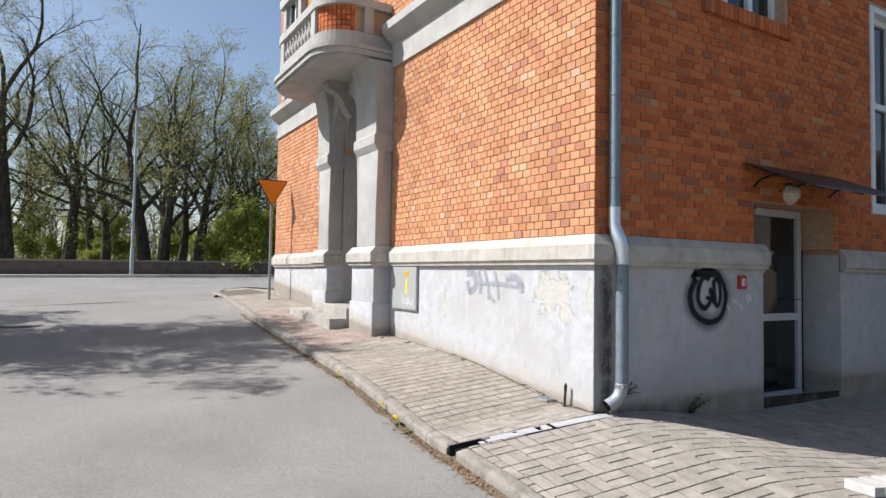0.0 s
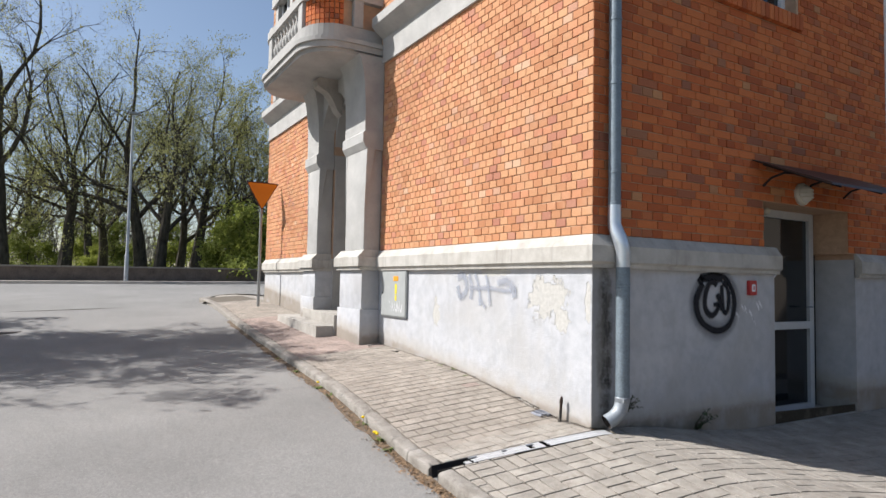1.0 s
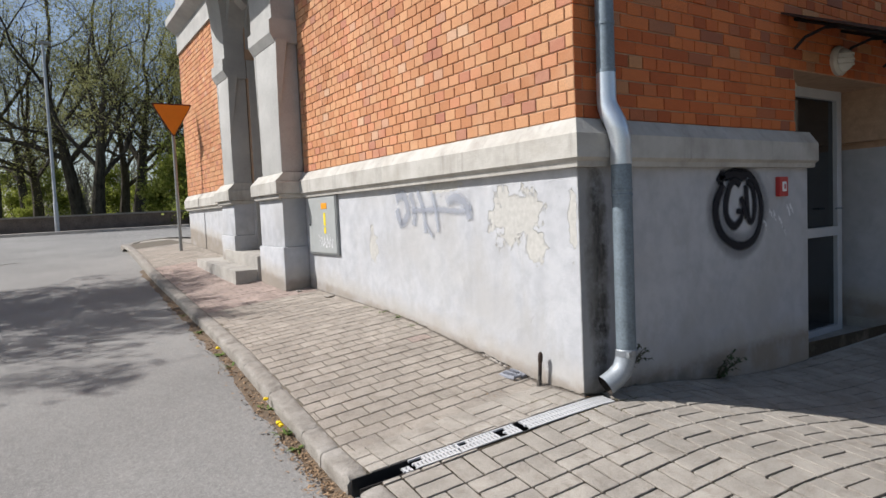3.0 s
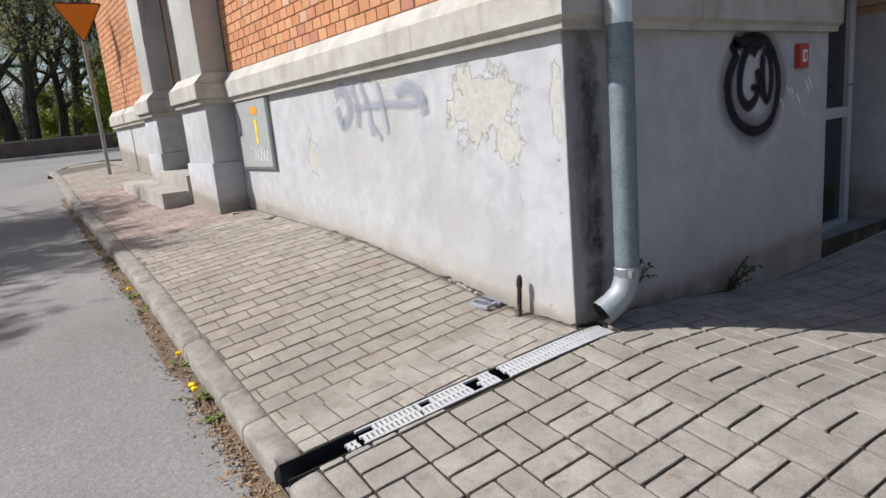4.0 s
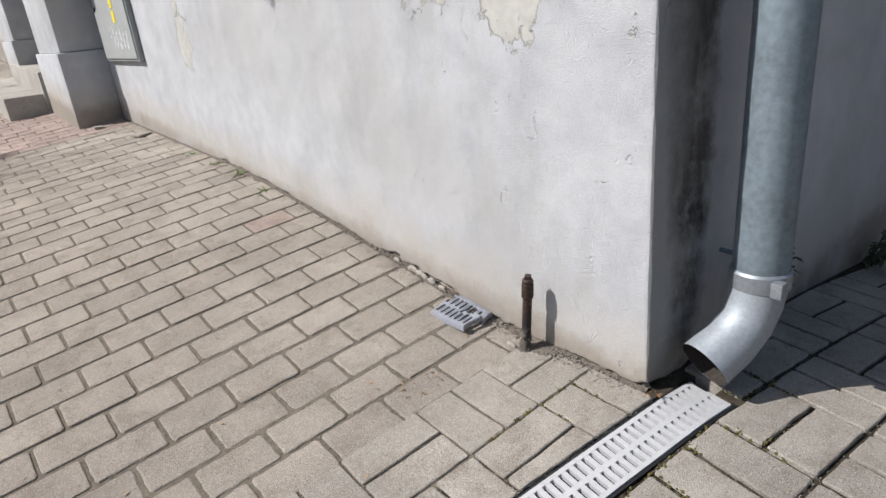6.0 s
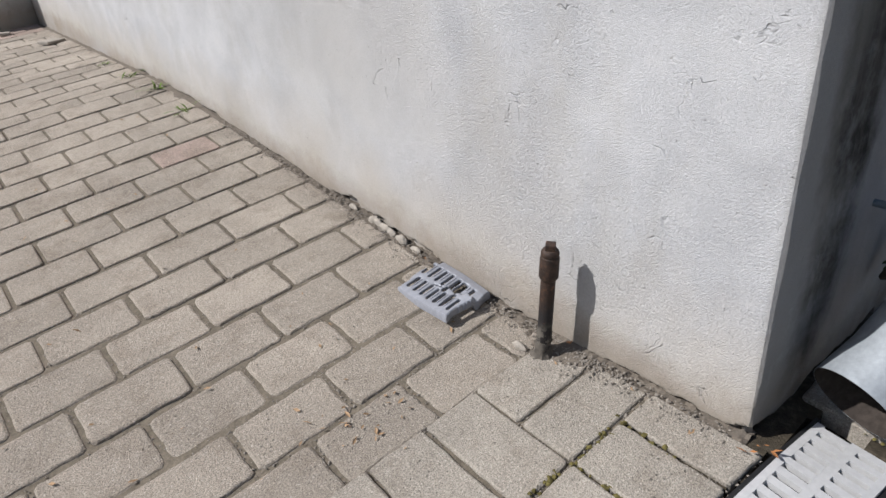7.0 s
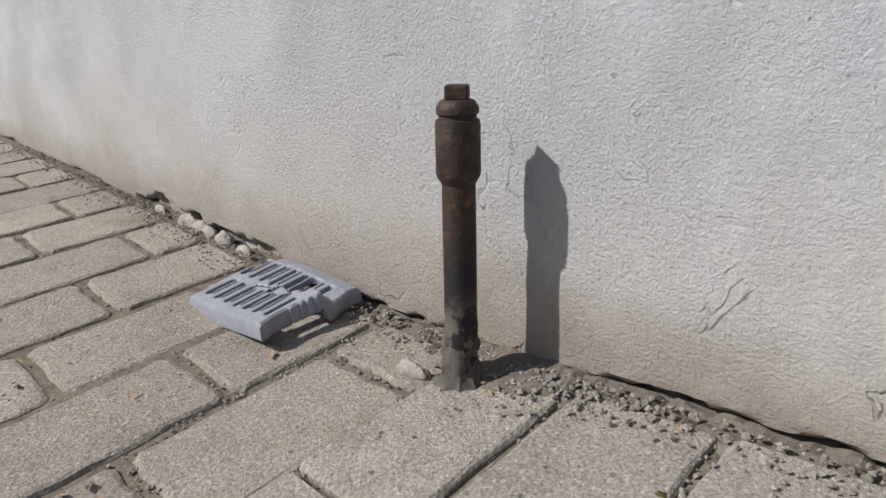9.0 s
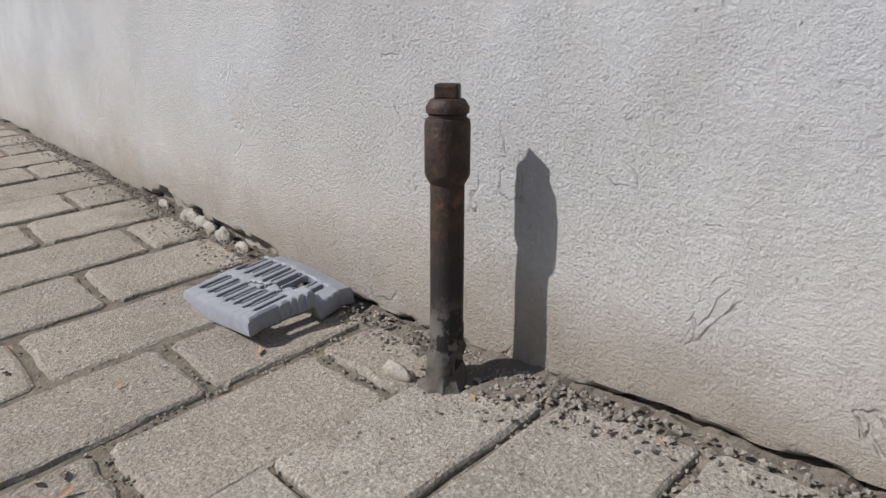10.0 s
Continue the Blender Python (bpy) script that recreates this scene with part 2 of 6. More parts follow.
def tube(bm, pts, radii, seg=14, cap=True):
    """A round bar along pts with a radius at each point."""
    pts = [Vector(p) for p in pts]
    if isinstance(radii, (int, float)):
        radii = [radii] * len(pts)
    rings = []
    d0 = (pts[1] - pts[0]).normalized()
    up = Vector((0, 0, 1)) if abs(d0.z) < 0.9 else Vector((1, 0, 0))
    u = d0.cross(up).normalized()
    for i, p in enumerate(pts):
        d = (pts[min(i + 1, len(pts) - 1)] - pts[max(i - 1, 0)]).normalized()
        u = (u - d * u.dot(d)).normalized()
        v = d.cross(u)
        rings.append([bm.verts.new(p + (u * math.cos(2 * math.pi * k / seg) + v * math.sin(2 * math.pi * k / seg)) * radii[i]) for k in range(seg)])
    for r, s in zip(rings, rings[1:]):
        for k in range(seg):
            bm.faces.new((r[k], r[(k + 1) % seg], s[(k + 1) % seg], s[k]))
    if cap:
        bm.faces.new(rings[0][::-1])
        bm.faces.new(rings[-1])
    return bm


def lathe(bm, profile, at=(0, 0, 0), seg=24):
    """Turns (radius, height) pairs round the upright line through at."""
    x, y, z = at
    return tube(bm, [(x, y, z + h + 1e-6 * i) for i, (r, h) in enumerate(profile)], [max(r, 1e-4) for r, h in profile], seg)


def lerp_table(v, table):
    if v <= table[0][0]:
        return table[0][1]
    for (a, p), (b, q) in zip(table, table[1:]):
        if v <= b:
            f = (v - a) / (b - a)
            return p + (q - p) * f
    return table[-1][1]


# ---- the lie of the land ----
ALONG = ((-14, -0.45), (-4, -0.3), (-1.5, -0.13), (-0.6, -0.045), (0, 0.0), (0.35, 0.006), (0.6, 0.026), (1.0, 0.085), (1.5, 0.155), (2.1, 0.225), (4.05, 0.315), (6, 0.43), (8.6, 0.61), (10, 0.68), (14, 0.78), (26, 0.92), (40, 1.05), (400, 1.2))
ACROSS = ((-60, -1.1), (-12, -0.6), (-3, -0.26), (-1.55, -0.145), (-0.7, -0.06), (-0.25, -0.019), (0, 0.0), *[(0.11 * i, -0.1 * (1 - math.cos(math.pi * i / 20))) for i in range(1, 21)], (8, -0.25), (60, -0.3))


def lie(x, y):
    """Height of the paving."""
    f = min(1.0, max(0.0, (y - 8) / 18))
    a = lerp_table(x, ACROSS)
    g = 0.012 * x
    return lerp_table(y, ALONG) + a * (1 - f) + g * f


def kerb_x(y):
    """Road-side edge of the kerb."""
    return lerp_table(y, KERB)


KERB = ((-12, -1.72), (-3, -1.51), (0, -1.425), (0.6, -1.4), (1.2, -1.39), (2, -1.365), (3, -1.31), (5, -1.23), (7.5, -1.15), (11.5, -0.93))
DROP = 0.085


def sheet(name, xs, ys, height, mat, **tags):
    bm = bmesh.new()
    grid = [[bm.verts.new((x, y, height(x, y))) for y in ys] for x in xs]
    for a, b in zip(grid, grid[1:]):
        for i in range(len(ys) - 1):
            bm.faces.new((a[i], b[i], b[i + 1], a[i + 1]))
    return tagged(finish(bm, name, mat, smooth=True), kind="structure", **tags)


def steps(a, b, d):
    n = max(1, round((b - a) / d))
    return [a + (b - a) * i / n for i in range(n + 1)]


def asphalt():
    k = Mat("asphalt", 0.92, 0, 0.25)
    k.world_co()
    c = k.ramp(k.noise(260, 3, 0.7), (0.3, (0.13, 0.125, 0.12)), (0.52, (0.22, 0.212, 0.2)), (0.72, (0.4, 0.385, 0.36)))
    c = k.mix(1.0, c, k.ramp(k.noise(45, 4, 0.7), (0.35, 0.86), (0.65, 1.12)), "MULTIPLY")
    c = k.mix(1.0, c, k.ramp(k.noise(0.7, 5), (0.3, 0.85), (0.7, 1.12)), "MULTIPLY")
    c = k.mix(k.ramp(k.noise(9, 5, 0.7), (0.6, 0.0), (0.8, 0.35)), c, (0.14, 0.13, 0.125))
    k.colour(c)
    k.bump(k.noise(220, 3, 0.7), 0.003)
    return k.m


M_ASPHALT = asphalt()
k = Mat("joint_sand", 1.0, 0, 0.1)
k.world_co()
c = k.ramp(k.noise(60, 5, 0.7), (0.3, (0.032, 0.027, 0.02)), (0.55, (0.06, 0.05, 0.037)), (0.75, (0.12, 0.1, 0.078)))
k.colour(k.mix(k.ramp(k.noise(3.2, 5), (0.55, 0.0), (0.7, 0.7)), c, (0.16, 0.138, 0.11)))
k.bump(k.noise(260, 4, 0.7), 0.003)
M_SAND = k.m
M_SAND_PALE = simple("pale_joint_sand", (0.135, 0.115, 0.09), 1.0, vary=0.5, scale=45, bump=0.003, fine=240)
M_EARTH = simple("woodland_floor", (0.09, 0.1, 0.035), 1.0, vary=0.5, scale=1.2, bump=0.02)

sheet("ground", [-400, -120, -40, -14, 0, 14, 40, 120, 400], [-60, -20, 0, 14, 28.3, 28.6, 40, 80, 200, 500], lambda x, y: lie(max(-14, min(14, x)), y) + (0.07 if y > 28.5 else -2.4), M_EARTH,
      label="dark leafy woodland floor beyond the park wall", category="ground")
bm = bmesh.new()
for ys, west in ((steps(-30, 11.9, 0.35), True), (steps(11.9, 27.0, 1.0), False)):
    last = None
    for y in ys:
        xs = [kerb_x(y) + 0.06 - d for d in (0, 0.1, 0.3, 0.6, 1, 1.6, 2.4, 3.4, 5, 8, 14, 24, 40)] if west else steps(-42, 40, 3)
        now = [bm.verts.new((x, y, lie(x, y) - DROP)) for x in xs]
        if last:
            for a in range(len(now) - 1):
                bm.faces.new((last[a], last[a + 1], now[a + 1], now[a]))
        last = now
road = tagged(finish(bm, "road", M_ASPHALT, smooth=True), "worn light grey asphalt street with fine cracks", "road", kind="structure")


# ---- house ----
def wall_holes(bm, place, a0, a1, z0, z1, holes):
    """A slab a0..a1 by z0..z1 with rectangular holes (a0, a1, z0, z1); place(bm, a0, a1, z0, z1) lays one box."""
    cuts = sorted({a0, a1, *[h[0] for h in holes], *[h[1] for h in holes]})
    cuts = [c for c in cuts if a0 <= c <= a1]
    for p, q in zip(cuts, cuts[1:]):
        z = z0
        for h in sorted((h for h in holes if h[0] < q - 1e-6 and h[1] > p + 1e-6), key=lambda h: h[2]):
            if h[2] > z:
                place(bm, p, q, z, h[2])
            z = max(z, h[3])
        if z < z1:
            place(bm, p, q, z, z1)
    return bm


TOP, END, EAST = 9.0, 9.95, 9.0
DOOR = (2.49, 4.05, -0.6, 1.56)
DOOR_B = (2.33, 3.92, 1.56, 2.03)
HIGH_WIN = (1.52, 2.95, 4.02, 5.6)
SIDE_WIN = (4.88, 6.1, 2.12, 4.7)
PORTAL = (4.95, 5.95, 0.0, 4.1)

def worn_corner(bm):
    """Skin of the plastered base round the street corner: uneven, chipped at the edge, broken away at the foot."""
    r = 0.004
    run = [((0.0, y), (-1, 0)) for y in steps(1.0, 2.4, 0.02)[:0:-1] + steps(0.009, 1.0, 0.0065)[::-1]]
    run += [((r - r * math.cos(a), r - r * math.sin(a)), (-math.cos(a), -math.sin(a))) for a in (0.0, math.pi / 2)]
    run += [((x, 0.0), (0, -1)) for x in steps(0.009, 0.45, 0.012)]
    last = None
    for (x, y), (nx, ny) in run:
        g = lie(x, y) if y > 0 else lie(x, 0.0)
        zs = [-0.5, g - 0.06] + [g - 0.012 + 0.0045 * i for i in range(25)] + [g + 0.11 + (1.19 - g) * i / 40 for i in range(41)] + [1.5]
        u = y - x
        edge = math.exp(-(u / 0.02) ** 2)
        foot = 0.002 + 0.015 * noise.noise((u * 9, 0.4, 2.0)) + 0.006 * noise.noise((u * 45, 1.4, 0.0))
        foot += 0.035 * math.exp(-((u - 0.8) / 0.16) ** 2) * (0.7 + 0.6 * noise.noise((u * 22, 3.0, 1.0)))
        foot += 0.02 * math.exp(-(u / 0.05) ** 2)
        now = []
        for z in zs:
            h = z - g
            d = 0.0022 * noise.noise((u * 5, z * 5, 1.0)) + 0.0012 * noise.noise((u * 22, z * 22, 4.0))
            d += edge * (0.004 * noise.noise((z * 9, 0.0, 7.0)) + 0.005 * min(0.0, noise.noise((z * 35, 0.0, 3.0))))
            if z > 1.25:
                d = min(d, 0.0)
            if h < foot:
                f = min(1.0, (foot - h) / 0.006)
                d -= f * (0.014 + 0.009 * noise.noise((u * 40, z * 60, 0.0)) + 0.004 * noise.noise((u * 130, z * 130, 5.0)))
            now.append(bm.verts.new((x + nx * d, y + ny * d, z)))
        if last:
            for i in range(len(now) - 1):
                bm.faces.new((last[i], now[i], now[i + 1], last[i + 1]))
        last = now


bm = bmesh.new()
wall_holes(bm, lambda b, p, q, r, s: box(b, 0.008, 0.45, p, q, r, s), 0.008, END, 1.5, TOP, [PORTAL])
wall_west = tagged(finish(bm, "wall_west", M_MORTAR), "sunlit wall of orange brick above a plastered base", "wall", kind="structure")
bm = bmesh.new()
wall_holes(bm, lambda b, p, q, r, s: box(b, p, q, 0.009, 0.45, r, s), 0.45, EAST, 1.5, TOP, [DOOR, DOOR_B, HIGH_WIN, SIDE_WIN])
wall_south = tagged(finish(bm, "wall_south", M_MORTAR), "shaded wall of red-orange brick with a side door", "wall", kind="structure")
bm = bmesh.new()
wall_holes(bm, lambda b, p, q, r, s: box(b, 0.0, 0.45, p, q, r, s), 2.4, END, -0.6, 1.5, [PORTAL])
tagged(finish(bm, "plinth_west", M_PLASTER, smooth=True), "peeling white plaster base of the street wall", "wall base", kind="structure")
bm = bmesh.new()
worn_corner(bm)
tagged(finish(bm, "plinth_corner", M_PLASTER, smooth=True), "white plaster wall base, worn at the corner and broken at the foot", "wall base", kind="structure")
bm = bmesh.new()
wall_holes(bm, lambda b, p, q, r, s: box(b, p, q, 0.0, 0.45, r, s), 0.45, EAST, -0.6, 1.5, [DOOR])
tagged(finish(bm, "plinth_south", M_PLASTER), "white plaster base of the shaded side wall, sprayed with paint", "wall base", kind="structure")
bm = bmesh.new()
box(bm, 0.46, EAST, 1.2, END, -0.6, TOP)
box(bm, 0.0, EAST, 0.0, END, TOP, TOP + 0.3)
tagged(finish(bm, "wall_core", M_DARK), "dark inside of the house behind the doors", "wall", kind="structure")

LEDGE = ((0.0, 1.295), (-0.045, 1.295), (-0.05, 1.325), (-0.075, 1.345), (-0.075, 1.475), (-0.01, 1.565), (0.012, 1.57), (0.012, 1.295))


def ledge_run(name, p0, p1, axis, corner0=False, corner1=False):
    bm = bmesh.new()
    if axis == "y":
        prism(bm, LEDGE, (lambda d, z: (d, p0 + (d if corner0 else 0), z), lambda d, z: (d, p1, z)))
    else:
        prism(bm, LEDGE, (lambda d, z: (p0 + (d if corner0 else 0), d, z), lambda d, z: (p1 - (d if corner1 else 0), d, z)))
    return tagged(finish(bm, name, M_LEDGE), "weathered grey cement ledge with a sloping top", "ledge", kind="structure")


ledge_run("trim", 0.0, 4.05, "y", True)
ledge_run("trim", 6.55, END, "y")
ledge_run("trim", 0.0, 2.515, "x", True)
ledge_run("trim", 4.05, EAST, "x")
FRIEZE = ((0.012, 4.17), (-0.03, 4.17), (-0.03, 4.23), (-0.02, 4.24), (-0.02, 4.52), (-0.09, 4.57), (-0.13, 4.6), (-0.19, 4.66), (-0.19, 4.78), (-0.03, 4.86), (0.012, 4.87))
for a, b in ((0.0, 4.1), (6.5, END)):
    bm = bmesh.new()
    prism(bm, FRIEZE, (lambda d, z: (d, a, z), lambda d, z: (d, b, z)))
    tagged(finish(bm, "trim", M_STONE), "grey rendered string course with a projecting moulding", "string course", kind="structure")


# ---- paving ----
def paver_mat(name, island, tone):
    k = Mat(name, 0.95, 0, 0.2)
    k.world_co()
    r = k.chance(island)
    lo, hi = tuple(v * 0.92 for v in tone), tuple(v * 1.07 for v in tone)
    c = k.ramp(r, (0.0, lo), (1.0, hi))
    c = k.mix(1.0, c, k.ramp(k.noise(3.5, 5, 0.65), (0.3, 0.74), (0.7, 1.14)), "MULTIPLY")
    c = k.mix(k.ramp(k.noise(11, 7, 0.75), (0.5, 0.0), (0.68, 0.6)), c, (0.18, 0.148, 0.118))
    c = k.mix(1.0, c, k.ramp(k.noise(380, 4, 0.75), (0.34, 0.6), (0.5, 1.0), (0.66, 1.4)), "MULTIPLY")
    chips = k.ramp(k.voronoi(190, stretch=(1.0, 1.35, 1.0)), (0.16, 1.0), (0.4, 0.0))
    which = k.ramp(k.voronoi(190, stretch=(1.0, 1.35, 1.0), out="Color"), (0.55, 0.0), (0.7, 0.6))
    c = k.mix(k.mix(1.0, chips, which, "MULTIPLY"), c, (0.52, 0.48, 0.43))
    dark = k.ramp(k.voronoi(85, stretch=(1.0, 1.0, 1.3)), (0.1, 0.75), (0.18, 0.0))
    dark = k.mix(1.0, dark, k.ramp(k.noise(12, 4), (0.42, 0.0), (0.6, 1.0)), "MULTIPLY")
    c = k.mix(dark, c, (0.1, 0.092, 0.084))
    k.colour(c)
    k.bump(k.noise(55, 4), 0.003, 0.5)
    k.bump(k.noise(300, 4, 0.75), 0.003, 1.0)
    k.bump(dark, -0.002, 1.0)
    return k.m


GREY = (0.325, 0.286, 0.243)
PALE = (0.345, 0.312, 0.27)
M_PAVER, M_PAVERS = paver_mat("worn_paver", False, GREY), paver_mat("worn_pavers_joined", True, GREY)
M_SLAB, M_SLABS = paver_mat("pale_paver", False, PALE), paver_mat("pale_pavers_joined", True, PALE)
M_RED, M_REDS = paver_mat("red_paver", False, (0.34, 0.265, 0.23)), paver_mat("red_pavers_joined", True, (0.34, 0.265, 0.23))

DRAIN_A, DRAIN_B, DRAIN_W = Vector((0.10, -0.100)), Vector((-1.41, 0.052)), 0.116
DD = (DRAIN_B - DRAIN_A).normalized()
DN = Vector((-DD.y, DD.x))
if DN.y < 0:
    DN = -DN


def in_drain(x, y):
    p = Vector((x, y)) - DRAIN_A
    return 0 < p.dot(DD) < 1.6 and abs(p.dot(DN)) < 0.056


bm = bmesh.new()
ys = steps(-12, -4, 0.8)[:-1] + steps(-4, -1.5, 0.12)[:-1] + steps(-1.5, -0.4, 0.1) + steps(-0.3, -0.18, 0.06) + steps(-0.17, 0.14, 0.009) + steps(0.2, 12.2, 0.15)
last = None
for y in ys:
    k = kerb_x(y) + 0.1
    xs = [k + (-k) * i / 20 for i in range(21)]
    xs += steps(0.1, 8.0, 0.2) if y < 0.02 else [0.02 + 0.0002 * i for i in range(len(steps(0.1, 8.0, 0.2)))]
    now = [bm.verts.new((x, y, lie(x, y) - (0.13 if in_drain(x, y) else 0.006 if y < -0.2 else 0.0032))) for x in xs]
    if last:
        for i in range(len(xs) - 1):
            bm.faces.new((last[i], last[i + 1], now[i + 1], now[i]))
    last = now
pavement = tagged(finish(bm, "pavement", M_SAND, smooth=True), "grey concrete paving with sandy joints", "pavement", kind="structure")
pavement.data.materials.append(M_SAND_PALE)
for face in pavement.data.polygons:
    face.material_index = 1 if face.center.y > 0.15 else 0


def clip(poly, px, py, nx, ny):
    """The part of a convex polygon on the side of (nx, ny) from the point."""
    out = []
    for a, b in zip(poly, poly[1:] + poly[:1]):
        da = (a[0] - px) * nx + (a[1] - py) * ny
        db = (b[0] - px) * nx + (b[1] - py) * ny
        if da >= 0:
            out.append(a)
        if da * db < 0:
            f = da / (da - db)
            out.append((a[0] + (b[0] - a[0]) * f, a[1] + (b[1] - a[1]) * f))
    return out


def area(poly):
    return abs(sum(a[0] * b[1] - b[0] * a[1] for a, b in zip(poly, poly[1:] + poly[:1]))) / 2


def grid_poly(origin, turn, u0, u1, v0, v1):
    c, s = math.cos(radians(turn)), math.sin(radians(turn))
    return [(origin[0] + u * c - v * s, origin[1] + u * s + v * c) for u, v in ((u0, v0), (u1, v0), (u1, v1), (u0, v1))]


laid = []  # (polygon, kind)
JOINT = 0.0033
WIDE = 0.0052


def lay(poly, kind, cuts):
    full = area(poly)
    for c in cuts:
        poly = clip(poly, *c)
        if len(poly) < 3:
            return
    if area(poly) > 0.0016:
        laid.append((poly, kind, area(poly) > 0.999 * full))


rnd = random.Random(4)
north_of_drain = (*(DRAIN_A + DN * (DRAIN_W / 2 + 0.005)), *DN)
south_of_drain = (*(DRAIN_A - DN * (DRAIN_W / 2 + 0.005)), *(-DN))
off_wall = (-0.014, 0, -1, 0)


def off_kerb(y):
    k0, k1 = kerb_x(y - 0.1) + 0.112, kerb_x(y + 0.1) + 0.112
    d = Vector((k1 - k0, 0.2)).normalized()
    return ((k0 + k1) / 2, y, d.y, -d.x)


# running bond up the street
row = 0
y = 0.348
while y < 10.4:
    u = 0.084 if row % 2 else 0.0
    u += rnd.uniform(-0.007, 0.007)
    x = -1.6 - u
    while x < 0.0:
        poly = [(x + JOINT, y + JOINT - 0.02 * (x + 0.7)), (x + 0.168 - JOINT, y + JOINT - 0.02 * (x + 0.868)),
                (x + 0.168 - JOINT, y + 0.11 - JOINT - 0.02 * (x + 0.868)), (x + JOINT, y + 0.11 - JOINT - 0.02 * (x + 0.7))]
        red = 3.7 < y < 7.4 and x < -0.02
        lay(poly, "red" if red or (abs(y - 1.43) < 0.05 and -0.38 < x < -0.2) else "worn", [off_wall, off_kerb(y)])
        x += 0.1685
    y += 0.1115
    row += 1
# basket weave between the running bond and the drain
for i in range(-9, 1):
    for j in range(0, 3):
        u0, v1 = i * 0.205, -j * 0.199
        for half in (0, 1):
            if (i + j) % 2 == 1:
                q = grid_poly((0.022, 0.340), -1.6, u0 + JOINT, u0 + 0.207 - JOINT, v1 - 0.0995 * (half + 1) + JOINT, v1 - 0.0995 * half - JOINT)
            else:
                q = grid_poly((0.022, 0.340), -1.6, u0 + 0.1035 * half + JOINT, u0 + 0.1035 * (half + 1) - JOINT, v1 - 0.199 + JOINT, v1 - JOINT)
            cx = sum(p[0] for p in q) / 4
            lay(q, "slab", [off_kerb(0.1), north_of_drain] + ([off_wall] if sum(p[1] for p in q) / 4 > -0.02 else []))
# basket weave of the forecourt
for i in range(-9, 34):
    for j in range(-3, 22):
        u0, v1 = i * 0.207, -j * 0.207
        for half in (0, 1):
            if (i + j) % 2 == 0:
                q = grid_poly((0.012, -0.150), -4.2, u0 + WIDE, u0 + 0.207 - WIDE, v1 - 0.1035 * (half + 1) + WIDE, v1 - 0.1035 * half - WIDE)
            else:
                q = grid_poly((0.012, -0.150), -4.2, u0 + 0.1035 * half + WIDE, u0 + 0.1035 * (half + 1) - WIDE, v1 - 0.207 + WIDE, v1 - WIDE)
            cx, cy = sum(p[0] for p in q) / 4, sum(p[1] for p in q) / 4
            if cy < -8 or cx > 7:
                continue
            lay(q, "slab", [off_kerb(cy)] + ([south_of_drain] if cx < 0.15 else []) + ([(0, -0.012, 0, -1)] if cx > 0.12 else []))

def paver_rings(poly, seed, fine, worn):
    """Outline rings of a paver from the bottom up, as lists of (x, y, drop)."""
    r = random.Random(seed)
    cx, cy = sum(p[0] for p in poly) / len(poly), sum(p[1] for p in poly) / len(poly)
    cut = 0.0065 if worn else 0.004
    loop = []
    n = len(poly)
    for i, p in enumerate(poly):
        a, b = Vector(poly[i - 1]), Vector(poly[(i + 1) % n])
        v = Vector(p)
        da, db = (a - v), (b - v)
        loop.append(v + da.normalized() * min(cut, da.length / 3))
        loop.append(v + db.normalized() * min(cut, db.length / 3))
    if fine:
        more = []
        for i, p in enumerate(loop):
            q = loop[(i + 1) % len(loop)]
            k = max(1, int((q - p).length / 0.018))
            for s in range(k):
                more.append(p.lerp(q, s / k) + Vector((r.uniform(-1, 1), r.uniform(-1, 1))) * ((0.0018 if worn else 0.0011) if s else 0.0008))
        loop = more
    c = Vector((cx, cy))
    w = (0.0036 if worn else 0.0026)
    rings = []
    for inset, drop in ((0.0, 0.03), (0.0, 0.0034 if worn else 0.0024), (w * 0.5, 0.001 if worn else 0.0007), (w * 1.5, 0.0)):
        rings.append([(p - (p - c).normalized() * inset, drop + (r.uniform(0, 0.0012) if fine and drop else 0)) for p in loop])
    return rings


def paver_faces(rings, verts, faces, height):
    base = len(verts)
    n = len(rings[0])
    for ring in rings:
        for p, drop in ring:
            verts.append((p.x, p.y, height(p.x, p.y) - drop))
    for k in range(len(rings) - 1):
        for i in range(n):
            j = (i + 1) % n
            faces.append((base + k * n + i, base + k * n + j, base + (k + 1) * n + j, base + (k + 1) * n + i))
    faces.append(tuple(base + (len(rings) - 1) * n + i for i in range(n)))


def from_lists(name, verts, faces, mat, parent, label="", smooth=False):
    me = bpy.data.meshes.new(name)
    me.from_pydata(verts, [], faces)
    me.materials.append(mat)
    if smooth:
        me.polygons.foreach_set("use_smooth", [True] * len(faces))
        me.set_sharp_from_angle(angle=radians(35))
    ob = new(name, me)
    ob.parent = parent
    if label:
        ob["label"] = label
    return ob


SINGLE = {"worn": (M_PAVER, "worn"), "red": (M_RED, "worn"), "slab": (M_SLAB, "")}
JOINED = {"worn": M_PAVERS, "red": M_REDS, "slab": M_SLABS}


def near(p):
    return (p[0] + 0.25) ** 2 + (p[1] - 0.1) ** 2


